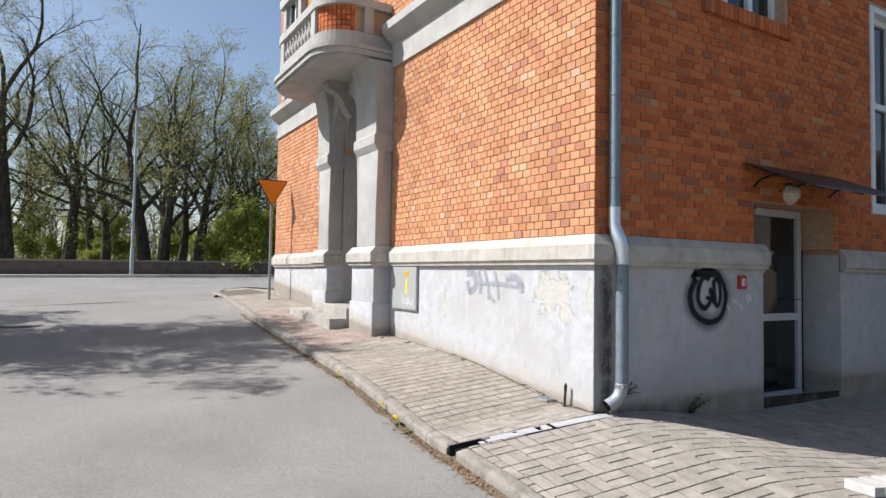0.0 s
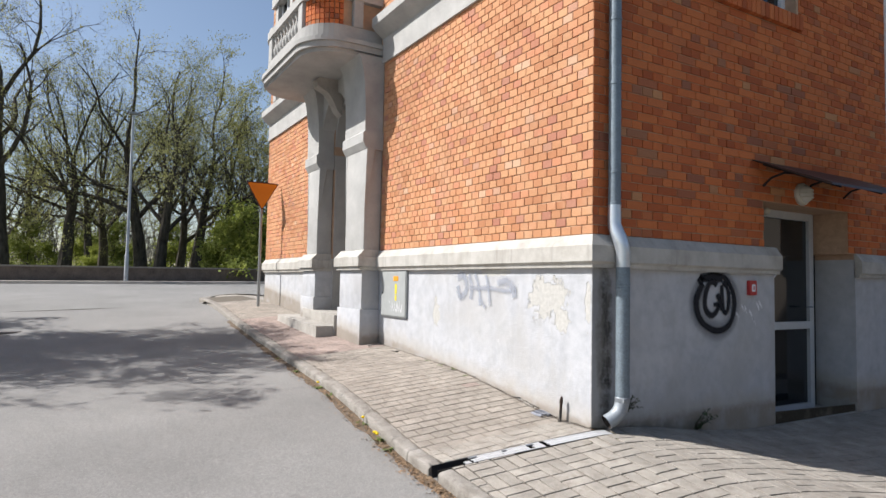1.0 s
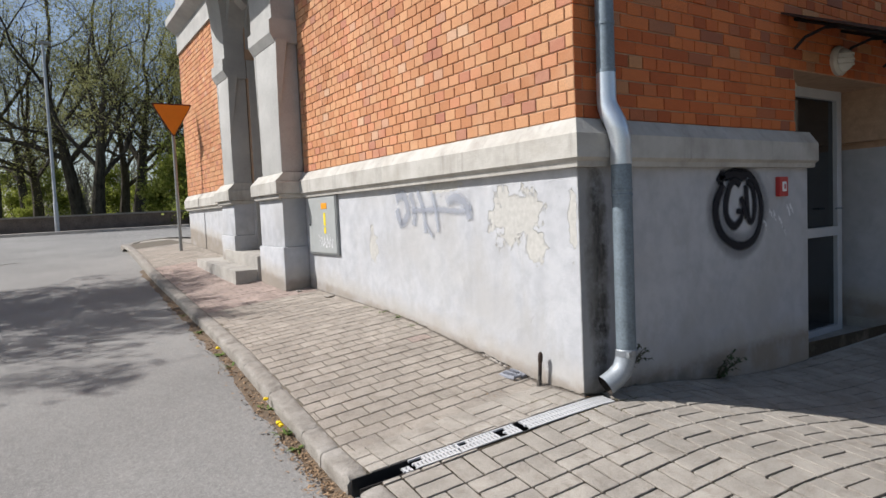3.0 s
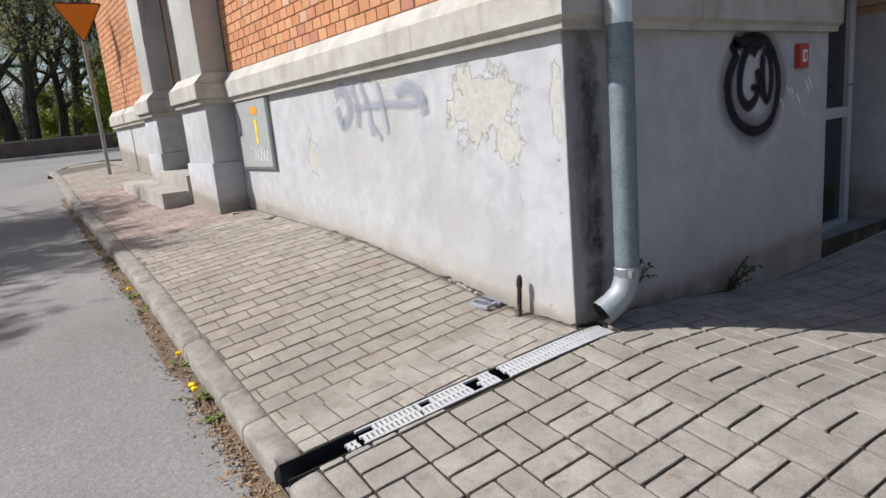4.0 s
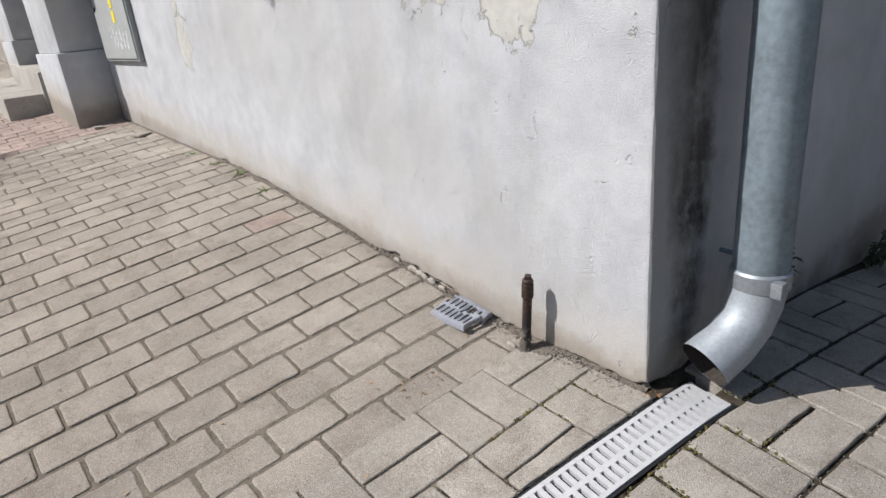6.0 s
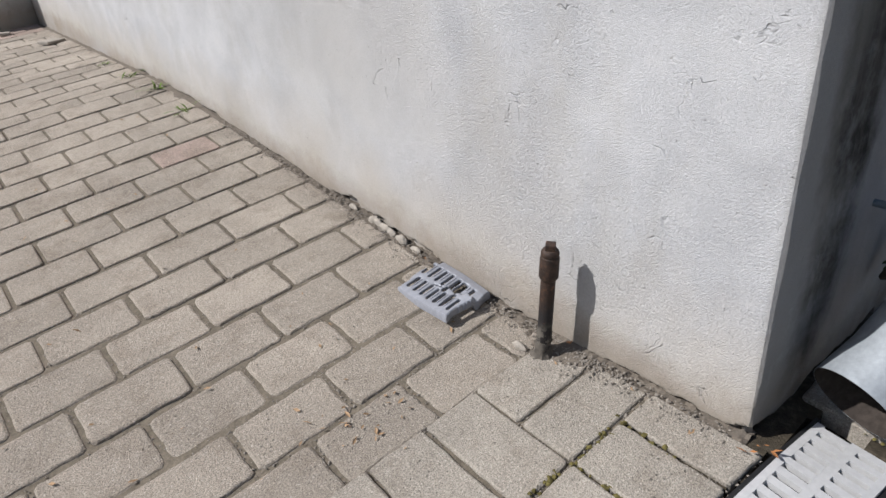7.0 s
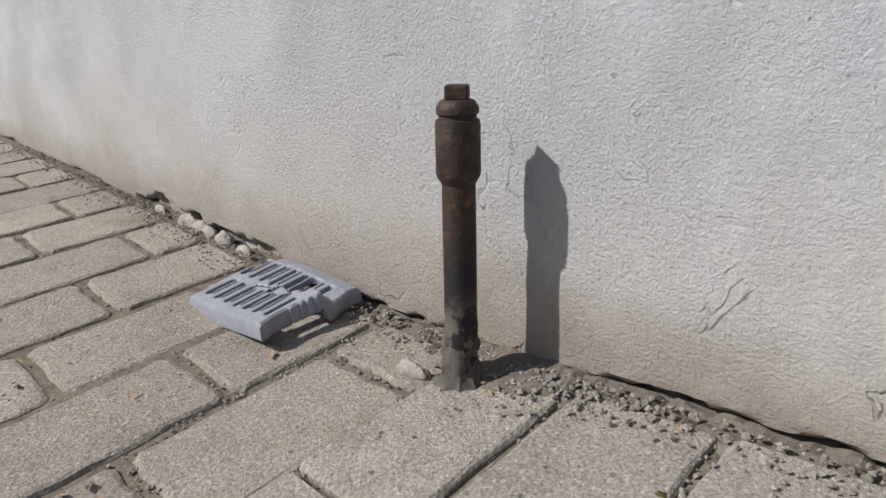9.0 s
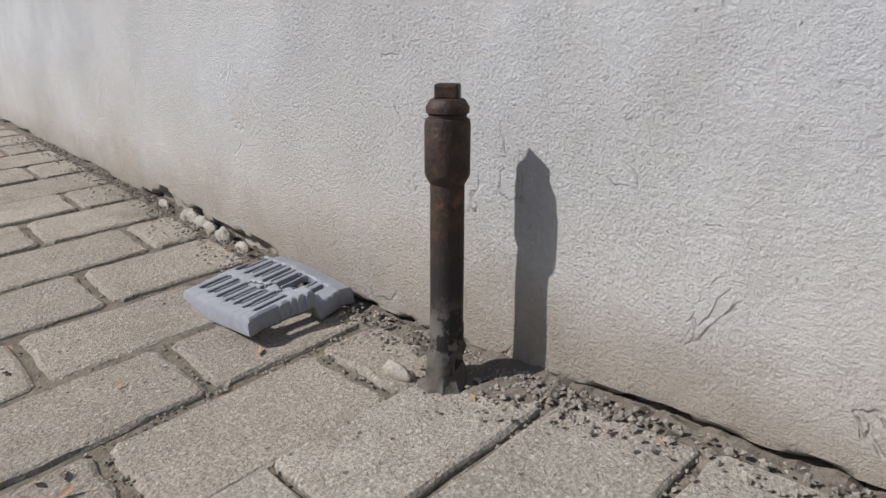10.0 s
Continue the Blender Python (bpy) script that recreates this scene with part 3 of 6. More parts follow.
def lay_paving():
    """The pavers round the street corner one by one, and the rest joined."""
    mids = sorted(range(len(laid)), key=lambda i: near([sum(c) / len(laid[i][0]) for c in zip(*laid[i][0])]))
    first = set(mids[:300])
    closest = set(mids[:120])
    shared = {}
    rest = {k: ([], []) for k in JOINED}
    for i, (poly, kind, whole) in enumerate(laid):
        worn = kind != "slab"
        cx, cy = (sum(c) / len(poly) for c in zip(*poly))
        bob = rnd.uniform(-0.0014, 0.0014) + (0.001 if worn else 0.003)
        if i in first:
            vs, fs = [], []
            fine = i in closest
            local = [(p[0] - cx, p[1] - cy) for p in poly]
            key = (kind, fine, rnd.randrange(8), round(local[0][0], 3), round(local[0][1], 3)) if whole else None
            if key in shared:
                me = shared[key]
                ob = new("paver", me)
                ob.parent = pavement
            else:
                paver_faces(paver_rings(local, i, fine, worn), vs, fs, lambda x, y: 0.0)
                ob = from_lists("paver", vs, fs, SINGLE[kind][0], pavement)
                if key:
                    shared[key] = ob.data
            e = 0.06
            n = Vector((lie(cx - e, cy) - lie(cx + e, cy), lie(cx, cy - e) - lie(cx, cy + e), 2 * e)).normalized()
            n += Vector((rnd.uniform(-1, 1), rnd.uniform(-1, 1), 0)) * 0.006
            ob.matrix_world = Matrix.Translation((cx, cy, lie(cx, cy) + bob)) @ Vector((0, 0, 1)).rotation_difference(n).to_matrix().to_4x4()
        else:
            paver_faces(paver_rings(poly, i, False, worn), *rest[kind], lambda x, y: lie(x, y) + bob)
    for kind, (vs, fs) in rest.items():
        tagged(from_lists("pavers", vs, fs, JOINED[kind], pavement), kind="stuff")


# ---- kerbs ----
def kerb_stone(y0, y1, sink=0.0, chip=0.0):
    bm = bmesh.new()
    n = 26
    prof = ((0.0, -0.2), (-0.001, -0.05), (0.0, -0.016), (0.005, -0.005), (0.013, 0.0), (0.04, 0.002), (0.075, 0.003), (0.102, 0.001), (0.108, -0.004), (0.108, -0.2))
    rings = []
    for i in range(n + 1):
        y = y0 + 0.004 + (y1 - y0 - 0.008) * i / n
        x = kerb_x(y)
        edge = 0.006 if i in (0, n) else 0.0
        rings.append([bm.verts.new((x + d + rnd.uniform(-0.002, 0.002), y + rnd.uniform(-0.0015, 0.0015), lie(x + d, y) + h - sink - edge * (h > -0.1) - chip * max(0, 1 - i / 5) * (0.02 < d < 0.11) + 0.004 * noise.noise((x * 20 + d * 40, y * 22, 3.0)) - 0.012 * max(0.0, noise.noise((d * 30, y * 16, 8.0)) - 0.25) * (d < 0.03) + rnd.uniform(-0.0012, 0.0012))) for d, h in prof])
    for a, b in zip(rings, rings[1:]):
        for k in range(len(prof) - 1):
            bm.faces.new((a[k], b[k], b[k + 1], a[k + 1]))
    bm.faces.new(rings[0])
    bm.faces.new(rings[-1][::-1])
    return bm


kerb = tagged(new("kerb"), "chipped concrete kerb stones along the street", "kerb", kind="structure")
y, i = -9.9, 0
while y < 12:
    nxt = y + 0.99 if y < -0.1 else y + 0.58
    if y < -0.02 < nxt:
        nxt = -0.02
    if abs(y + 0.02) < 1e-6:
        y = 0.115
        nxt = 0.47
    elif abs(y - 0.47) < 1e-6:
        nxt = 0.75
    part("kerb_stone", kerb_stone(y, nxt, 0.02 if y < -1.5 else 0.0, 0.02 if abs(y - 0.115) < 1e-6 else 0.009 if i % 2 else 0.004), M_KERB, kerb, smooth=True)
    y = nxt
    i += 1

# kerb round the far corner and along the crossing street
bm = bmesh.new()
arc = [(kerb_x(11.5) + 0.05 + 2.2 * (1 - math.cos(a)), 11.9 + 1.6 * math.sin(a)) for a in steps(0, math.pi / 2, 0.2)] + [(10, 13.6), (30, 13.8)]
for (xa, ya), (xb, yb) in zip(arc, arc[1:]):
    d = Vector((xb - xa, yb - ya)).normalized()
    nrm = Vector((d.y, -d.x)) * 0.12
    pts = [(xa, ya), (xb, yb), (xb + nrm.x, yb + nrm.y), (xa + nrm.x, ya + nrm.y)]
    lo = [bm.verts.new((x, yy, lie(x, yy) - 0.2)) for x, yy in pts]
    hi = [bm.verts.new((x, yy, lie(x, yy) + 0.002)) for x, yy in pts]
    bm.faces.new(hi)
    for q in range(4):
        bm.faces.new((lo[q], lo[(q + 1) % 4], hi[(q + 1) % 4], hi[q]))
part("corner_kerb", bm, M_KERB, kerb)
far_paving = sheet("pavement_far", [-1.0, -0.5, 0, 1, 2, 4, 8, 16, 30], [10.1, 10.6, 11.2, 12, 12.8, 13.5], lambda x, y: lie(x, y) - 0.006 - (0.2 if x < 1.2 and y > 11.9 + 1.55 * math.sin(math.acos(max(-1, min(1, 1 - (x + 0.95) / 2.2)))) else 0), M_SLABS,
      label="sandy paving round the street corner", category="pavement")

# ---- drain ----
M_GRATE = simple("galvanised_grating", (0.55, 0.55, 0.555), 0.5, 0.3, 0.12, 20, 0.0004, 0.5)
M_PLASTIC = simple("black_plastic", (0.014, 0.014, 0.015), 0.42, vary=0.3, spec=0.5)
drain = thing("channel_drain", label="pale slotted channel drain with broken grating across the pavement", category="drain")


def drain_at(s, w, h):
    p = DRAIN_A + DD * s + DN * w
    return (p.x, p.y, lie(p.x, p.y) + h)


def bar(bm, s0, s1, w0, w1, h0, h1, at=drain_at):
    vs = [bm.verts.new(at(s, w, h)) for h in (h0, h1) for s, w in ((s0, w0), (s1, w0), (s1, w1), (s0, w1))]
    for f in ((0, 3, 2, 1), (4, 5, 6, 7), (0, 1, 5, 4), (1, 2, 6, 5), (2, 3, 7, 6), (3, 0, 4, 7)):
        bm.faces.new([vs[i] for i in f])


LONG = (DRAIN_B - DRAIN_A).length
bm = bmesh.new()
trough = ((-0.058, 0.0), (-0.058, -0.1), (0.058, -0.1), (0.058, 0.0), (0.052, 0.0), (0.05, -0.085), (-0.05, -0.085), (-0.052, 0.0))
rings = [[bm.verts.new(drain_at(LONG * k / 12, w, h)) for w, h in trough] for k in range(13)]
for a, b in zip(rings, rings[1:]):
    for i in range(8):
        bm.faces.new((a[i], a[(i + 1) % 8], b[(i + 1) % 8], b[i]))
bm.faces.new(rings[0])
bm.faces.new(rings[-1])
part("trough", bm, M_PLASTIC, drain, "black plastic trough")


def grating(bm, s0, s1, at, lost=(), pitch=0.0205):
    """A slotted strip from s0 to s1: rails and staggered bars; lost: stretches (from, to, side) with no bars."""
    n = max(1, round((s1 - s0) / pitch))
    d = (s1 - s0) / n
    t0, t1 = -0.007, 0.003
    for k in range(n):
        a = s0 + d * k
        for w0, w1 in ((-0.051, -0.041), (0.041, 0.051)):
            bar(bm, a, a + d, w0, w1, t0, t1, at)
        gone = [any(p < a + d / 2 < q and side in (0, sg) for p, q, side in lost) for sg in (-1, 1)]
        if not all(gone):
            bar(bm, a, a + d, -0.006, 0.006, t0, t1 - 0.0005, at)
        for sg, g, off in ((-1, gone[0], 0.0), (1, gone[1], 0.5)):
            if not g:
                b0 = a + d * off * 0.4
                w0, w1 = sorted((sg * 0.006, sg * 0.041))
                bar(bm, b0, b0 + d * 0.56, w0, w1, t0, t1 - 0.0003, at)


for s0, s1, lost in ((0.01, 0.59, ()), (0.635, 0.99, ((0.7, 0.76, 1), (0.725, 0.75, 0), (0.925, 0.97, 1))), (0.995, 1.235, ((1.18, 1.24, 1),))):
    bm = bmesh.new()
    grating(bm, s0, s1, drain_at, lost)
    part("grating", bm, M_GRATE, drain)
bm = bmesh.new()
grating(bm, 1.25, 1.295, lambda s, w, h: drain_at(s, w * 0.6 - 0.03, h - 0.004), ())
part("grating", bm, M_GRATE, drain, "broken scrap of grating")

# ---- loose broken grate ----
M_BROKEN = simple("dull_grey_grating", (0.26, 0.27, 0.305), 0.5, 0.2, 0.15, 30, 0.0005, 0.4)
loose = thing("broken_grate", at=(-0.116, 0.484, lie(-0.1, 0.5) + 0.001), label="broken grey slotted grate piece lying beside the wall", category="grate")
LONG_EDGE, WIDTH, CELL = 0.152, 0.112, 0.002
CRACK = ((0.098, 0.05), (0.072, 0.056), (0.06, 0.062), (0.038, 0.055), (0.02, 0.07), (-0.004, 0.066))


def off_crack(s, w):
    """Distance to the crack, and the side of it."""
    best = (9.0, 1)
    for (a, b), (c, d) in zip(CRACK, CRACK[1:]):
        e, q = Vector((c - a, d - b)), Vector((s - a, w - b))
        f = max(0.0, min(1.0, q.dot(e) / e.length_squared))
        gap = (q - e * f).length
        if gap < best[0]:
            best = (gap, 1 if e.x * q.y - e.y * q.x < 0 else -1)
    return best


def loose_at(s, w, h):
    """s up the street along the long edge, w towards the wall."""
    far, side = off_crack(s, w)
    near_end = max(0.0, 1 - max(0.0, s) / 0.08)
    lift = 0.018 + 0.17 * w + 0.02 * s - 0.3 * max(0.0, w - 0.094)
    if side < 0:
        lift += 0.007 * near_end
    else:
        lift -= 0.15 * max(0.0, min(w, 0.07) - 0.02) * near_end
    return (s * 0.05 + w * 0.975, s * 0.985 - w * 0.03, lift + h)


def in_slot(s, w, s0, w0, w1, half):
    """Inside a slot with rounded ends."""
    v = max(w0 + half, min(w1 - half, w))
    return (s - s0) ** 2 + (w - v) ** 2 < half * half


SLOTS = [(0.014 + 0.0205 * i, 0.014, 0.049, 0.0042) for i in range(7)] + [(0.022 + 0.0205 * i, 0.058, 0.093, 0.0044) for i in range(7)]
SLOTS += [(0.0335, 0.022, 0.054, 0.0062), (0.066, 0.046, 0.064, 0.006), (0.049, 0.06, 0.093, 0.0075)]


def solid_cell(s, w):
    end = -0.002 + 0.004 * math.sin(w * 70)
    top = LONG_EDGE - (0.012 if w > 0.098 else 0.0) - 0.003 * math.sin(w * 90)
    if not (end < s < top) or off_crack(s, w)[0] < 0.0014:
        return False
    return not any(in_slot(s, w, *q) for q in SLOTS)


bm = bmesh.new()
ns, nw = 84, 56
cells = {(i, j) for i in range(-8, ns) for j in range(nw) if solid_cell((i + 0.5) * CELL, (j + 0.5) * CELL)}
corners = {}


def corner(i, j, low):
    if (i, j, low) not in corners:
        s, w = i * CELL, j * CELL
        deep = 0.017 if w < 0.009 or w > 0.103 or s < 0.008 else 0.008
        corners[i, j, low] = bm.verts.new(loose_at(s, w, -deep if low else -0.0016 * (w < CELL or w > WIDTH - CELL)))
    return corners[i, j, low]


for i, j in cells:
    quad = ((i, j), (i + 1, j), (i + 1, j + 1), (i, j + 1))
    bm.faces.new([corner(*q, False) for q in quad])
    bm.faces.new([corner(*q, True) for q in quad[::-1]])
    for (a, b), other in zip(zip(quad, quad[1:] + quad[:1]), ((i, j - 1), (i + 1, j), (i, j + 1), (i - 1, j))):
        if other not in cells:
            bm.faces.new((corner(*a, False), corner(*a, True), corner(*b, True), corner(*b, False)))
for _ in range(2):
    bmesh.ops.smooth_vert(bm, verts=bm.verts, factor=0.3, use_axis_x=True, use_axis_y=True, use_axis_z=True)
plate = part("plate", bm, M_BROKEN, loose, "cracked slotted plate", smooth=True)
for w0, w1, first in ((0.016, 0.044, 0.0245), (0.062, 0.09, 0.0325)):
    for i in range(6):
        s0 = first + 0.0205 * i
        if off_crack(s0, (w0 + w1) / 2)[0] < 0.016:
            w0_, w1_ = (w0, w0 + 0.012) if w0 < 0.05 else (w1 - 0.012, w1)
        else:
            w0_, w1_ = w0, w1
        bm = bmesh.new()
        tube(bm, [loose_at(s0, w0_ + (w1_ - w0_) * q / 4, 0.0004) for q in range(5)], [0.0008, 0.0013, 0.0014, 0.0013, 0.0008], 8)
        part("rib", bm, M_BROKEN, plate, smooth=True)

# ---- pipe stub ----
k = Mat("rusty_iron", 0.62, 0.25, 0.4)
k.world_co()
c = k.ramp(k.noise(90, 6, 0.7), (0.3, (0.018, 0.014, 0.012)), (0.55, (0.05, 0.03, 0.022)), (0.72, (0.1, 0.052, 0.032)))
c = k.mix(k.ramp(k.maths("MULTIPLY_ADD", k.noise(25), 0.08, k.axis("Z")), (0.13, 0.85), (0.17, 0.0)), c, (0.017, 0.017, 0.019))
low = k.ramp(k.axis("Z"), (0.05, 1.0), (0.075, 0.0))
c = k.mix(k.mix(1.0, low, k.ramp(k.noise(55, 5, 0.7), (0.5, 0.0), (0.56, 0.8)), "MULTIPLY"), c, (0.16, 0.145, 0.125))
c = k.mix(k.ramp(k.noise(35, 4), (0.66, 0.0), (0.72, 0.6)), c, (0.16, 0.075, 0.04))
k.colour(c)
k.bump(k.noise(150, 5, 0.7), 0.0012)
k.bump(k.noise(30, 3), 0.0015, 0.6)
M_RUST = k.m
STUB = (-0.048, 0.318, lie(-0.048, 0.318) + 0.02)
stub = thing("pipe_stub", at=STUB, label="rusty iron standpipe stub with a square nut, beside the wall", category="pipe")
stub.matrix_world = pose(*STUB, 5.0, 0, 0)
bm = bmesh.new()
lathe(bm, [(0.0117, -0.03), (0.0117, 0.008), (0.0122, 0.028), (0.0117, 0.032), (0.0116, 0.09), (0.0114, 0.132)], seg=28)
part("tube", bm, M_RUST, stub, smooth=True)
bm = bmesh.new()
lathe(bm, [(0.0114, 0.129), (0.0144, 0.134), (0.0150, 0.1365), (0.0149, 0.168), (0.0143, 0.171), (0.0124, 0.172), (0.0122, 0.175)], seg=28)
part("collar", bm, M_RUST, stub, smooth=True)
bm = bmesh.new()
lathe(bm, [(0.0118, 0.1735), (0.0139, 0.175), (0.0141, 0.1785), (0.0115, 0.183), (0.0095, 0.184)], seg=28)
flange = part("flange", bm, M_RUST, stub, smooth=True)
bm = bmesh.new()
box(bm, -0.0078, 0.0078, -0.0078, 0.0078, 0.183, 0.193, 0.0018)
bmesh.ops.rotate(bm, verts=bm.verts, cent=(0, 0, 0), matrix=Matrix.Rotation(radians(38), 3, "Z"))
part("square_nut", bm, M_RUST, flange)

bm = bmesh.new()
lathe(bm, [(0.021, -0.022), (0.016, -0.014), (0.0135, -0.006), (0.0125, 0.004), (0.0121, 0.012), (0.0117, 0.016)], seg=20)
for v in bm.verts:
    v.co += Vector((v.co.x, v.co.y, 0)) * 0.45 * noise.noise(v.co * 110)
part("mortar_collar", bm, simple("cement_smear", (0.085, 0.075, 0.064), 0.95, vary=0.35, scale=60, bump=0.002), stub, "grey cement smeared round the foot", smooth=True)

# ---- downpipe ----
downpipe = thing("downpipe", label="galvanised zinc rainwater downpipe with a kicked outlet, at the house corner", category="downpipe")
UP, LOW = (0.175, -0.068), (0.208, -0.13)
bm = bmesh.new()
tube(bm, [(*UP, 8.8), (*UP, 3.37)], 0.05, 28)
part("upper_tube", bm, M_ZINC, downpipe, smooth=True)
for zz in (3.36, 2.82, 2.08, 1.82):
    bm = bmesh.new()
    tube(bm, [(*UP, zz + 0.012), (*UP, zz + 0.01), (*UP, zz - 0.01), (*UP, zz - 0.012)], [0.051, 0.054, 0.054, 0.051], 28)
    part("joint_ring", bm, M_ZINC, downpipe, smooth=True)
bm = bmesh.new()
tube(bm, [(*UP, 3.36), (*UP, 1.82)], 0.0505, 28)
part("middle_tube", bm, M_ZINC, downpipe, smooth=True)
bm = bmesh.new()
tube(bm, [(*UP, 1.83), (*UP, 1.66), (0.177, -0.071, 1.63), (0.182, -0.088, 1.585), (0.191, -0.113, 1.53), (0.197, -0.126, 1.485), (*LOW, 1.43), (*LOW, 1.3)], [0.053, 0.054, 0.056, 0.059, 0.06, 0.059, 0.058, 0.058], 28)
part("elbow", bm, simple("bright_zinc", (0.62, 0.66, 0.7), 0.3, 0.7, 0.12, 8, 0.0004, 0.5), downpipe, "bright zinc elbow over the ledge", smooth=True)
bm = bmesh.new()
tube(bm, [(*LOW, 1.31), (*LOW, 0.22)], 0.0562, 28)
part("lower_tube", bm, M_ZINC, downpipe, smooth=True)
bm = bmesh.new()
for zz in (1.13, 1.16):
    tube(bm, [(*LOW, zz + 0.008), (*LOW, zz + 0.004), (*LOW, zz - 0.004), (*LOW, zz - 0.008)], [0.056, 0.0595, 0.0595, 0.056], 28)
part("seam", bm, M_ZINC, downpipe, smooth=True)
bm = bmesh.new()
tube(bm, [(*LOW, 0.265), (*LOW, 0.26), (*LOW, 0.225), (*LOW, 0.22)], [0.0575, 0.062, 0.062, 0.0575], 28)
box(bm, LOW[0] - 0.055, LOW[0] - 0.03, LOW[1] - 0.068, LOW[1] - 0.045, 0.225, 0.258, 0.003)
part("clamp", bm, simple("dull_zinc", (0.28, 0.3, 0.32), 0.5, 0.6), downpipe, "dull steel clamp", smooth=True)
bm = bmesh.new()
pts = [Vector(p) for p in ((*LOW, 0.235), (0.198, -0.127, 0.19), (0.18, -0.12, 0.142), (0.137, -0.106, 0.1), (0.078, -0.087, 0.066))]
tube(bm, pts, [0.0575, 0.0578, 0.058, 0.0585, 0.059], 28, cap=False)
outlet = part("outlet", bm, simple("pale_zinc", (0.3, 0.325, 0.35), 0.55, 0.35, 0.2), downpipe, "pale zinc outlet shoe", smooth=True)
# Added inner skin, coloured near black for the shade inside the mouth.
bm = bmesh.new()
tube(bm, [pts[-1], pts[-2], pts[-3]], [0.0583, 0.057, 0.0565], 28, cap=False)
part("lining", bm, simple("shade_dark_lining", (0.035, 0.028, 0.024), 0.9, vary=0.5, scale=30), outlet, "inside of the outlet, coloured dark for its shade", smooth=True)
bm = bmesh.new()
tube(bm, [(LOW[0] + 0.05, LOW[1], 0.245), (LOW[0] + 0.075, LOW[1] + 0.01, 0.245), (LOW[0] + 0.08, 0.01, 0.245)], 0.006, 8)
part("bracket", bm, M_ZINC, downpipe)


# ---- doorway, windows and fittings of the side wall ----
M_FRAME = simple("aluminium_frame", (0.5, 0.52, 0.54), 0.5, 0.2, 0.1, 10, 0.0, 0.4)
M_WHITE = simple("white_window_paint", (0.72, 0.73, 0.75), 0.45, 0, 0.08, 10, 0.0, 0.4)
k = Mat("dark_glass", 0.06, 0, 0.6)
k.colour((0.012, 0.015, 0.018))
M_GLASS = k.m
M_BLACK = simple("black_paint", (0.012, 0.012, 0.014), 0.6)


def framed(name, x0, x1, z0, z1, y, bars_x, bars_z, mat, width, label, category, parent_kind="structure"):
    """A frame in a south wall with mullions at bars_x, transoms at bars_z and glass behind."""
    ob = tagged(new(name), label, category, kind=parent_kind)
    bm = bmesh.new()
    box(bm, x0, x0 + width, y, y + 0.07, z0, z1, 0.006)
    box(bm, x1 - width, x1, y, y + 0.07, z0, z1, 0.006)
    box(bm, x0 + width, x1 - width, y, y + 0.07, z1 - width, z1, 0.006)
    box(bm, x0 + width, x1 - width, y, y + 0.07, z0, z0 + width, 0.006)
    part("frame", bm, mat, ob)
    for x in bars_x:
        bm = bmesh.new()
        box(bm, x - width * 0.55, x + width * 0.55, y - 0.012, y + 0.05, z0 + width, z1 - width, 0.006)
        part("mullion", bm, mat, ob)
    for z in bars_z:
        bm = bmesh.new()
        box(bm, x0 + width, x1 - width, y - 0.006, y + 0.05, z - width * 0.5, z + width * 0.5, 0.005)
        part("transom", bm, mat, ob)
    xs, zs = [x0 + width, *bars_x, x1 - width], [z0 + width, *bars_z, z1 - width]
    for a, b in zip(xs, xs[1:]):
        for c, d in zip(zs, zs[1:]):
            bm = bmesh.new()
            box(bm, a, b, y + 0.04, y + 0.046, c, d)
            part("pane", bm, M_GLASS, ob)
    return ob


door = framed("door_1", 2.5, 3.86, -0.235, 2.03, 0.36, [], [0.74], M_FRAME, 0.085, "closed glazed side door in a pale aluminium frame", "door")
bm = bmesh.new()
tube(bm, [(3.72, 0.35, 0.95), (3.72, 0.30, 0.95), (3.66, 0.295, 0.95), (3.6, 0.295, 0.95)], 0.009, 10)
part("handle", bm, M_ZINC, door)
bm = bmesh.new()
for a, b in (((3.02, 1.5), (3.2, 1.53)), ((3.2, 1.53), (3.2, 1.33)), ((3.2, 1.33), (3.1, 1.26)), ((3.02, 1.42), (3.1, 1.45)), ((3.1, 1.45), (3.1, 1.38)), ((3.02, 1.36), (3.1, 1.38))):
    tube(bm, [(a[0], 0.398, a[1]), (b[0], 0.398, b[1])], 0.009, 6)
part("shield_mark", bm, M_WHITE, door, "white shield drawn on the glass")
bm = bmesh.new()
box(bm, 2.49, 4.05, -0.01, 0.45, -0.6, -0.205, 0.006)
tagged(finish(bm, "doorstep", M_STEP), "flat grey concrete doorstep", "doorstep", kind="structure")
bm = bmesh.new()
box(bm, 4.035, 4.06, 0.0, 0.4, -0.24, -0.11)
tagged(finish(bm, "baseboard", M_STEP), "grey skirting beside the side door", "skirting", kind="structure")

window_1 = framed("window_1", 1.52, 2.95, 4.06, 5.6, 0.13, [2.02, 2.46], [], M_WHITE, 0.075, "white wooden window with dark panes, closed", "window")
window_2 = framed("window_2", 4.9, 6.08, 2.13, 4.68, 0.08, [5.5], [3.5], M_WHITE, 0.08, "tall white wooden window with a transom, closed", "window")
bm = bmesh.new()
for x0, x1, z0, z1 in ((4.82, 4.9, 2.05, 4.76), (6.08, 6.16, 2.05, 4.76), (4.9, 6.08, 4.68, 4.76), (4.9, 6.08, 2.05, 2.13)):
    box(bm, x0, x1, -0.02, 0.1, z0, z1, 0.008)
part("surround", bm, M_WHITE, window_2)

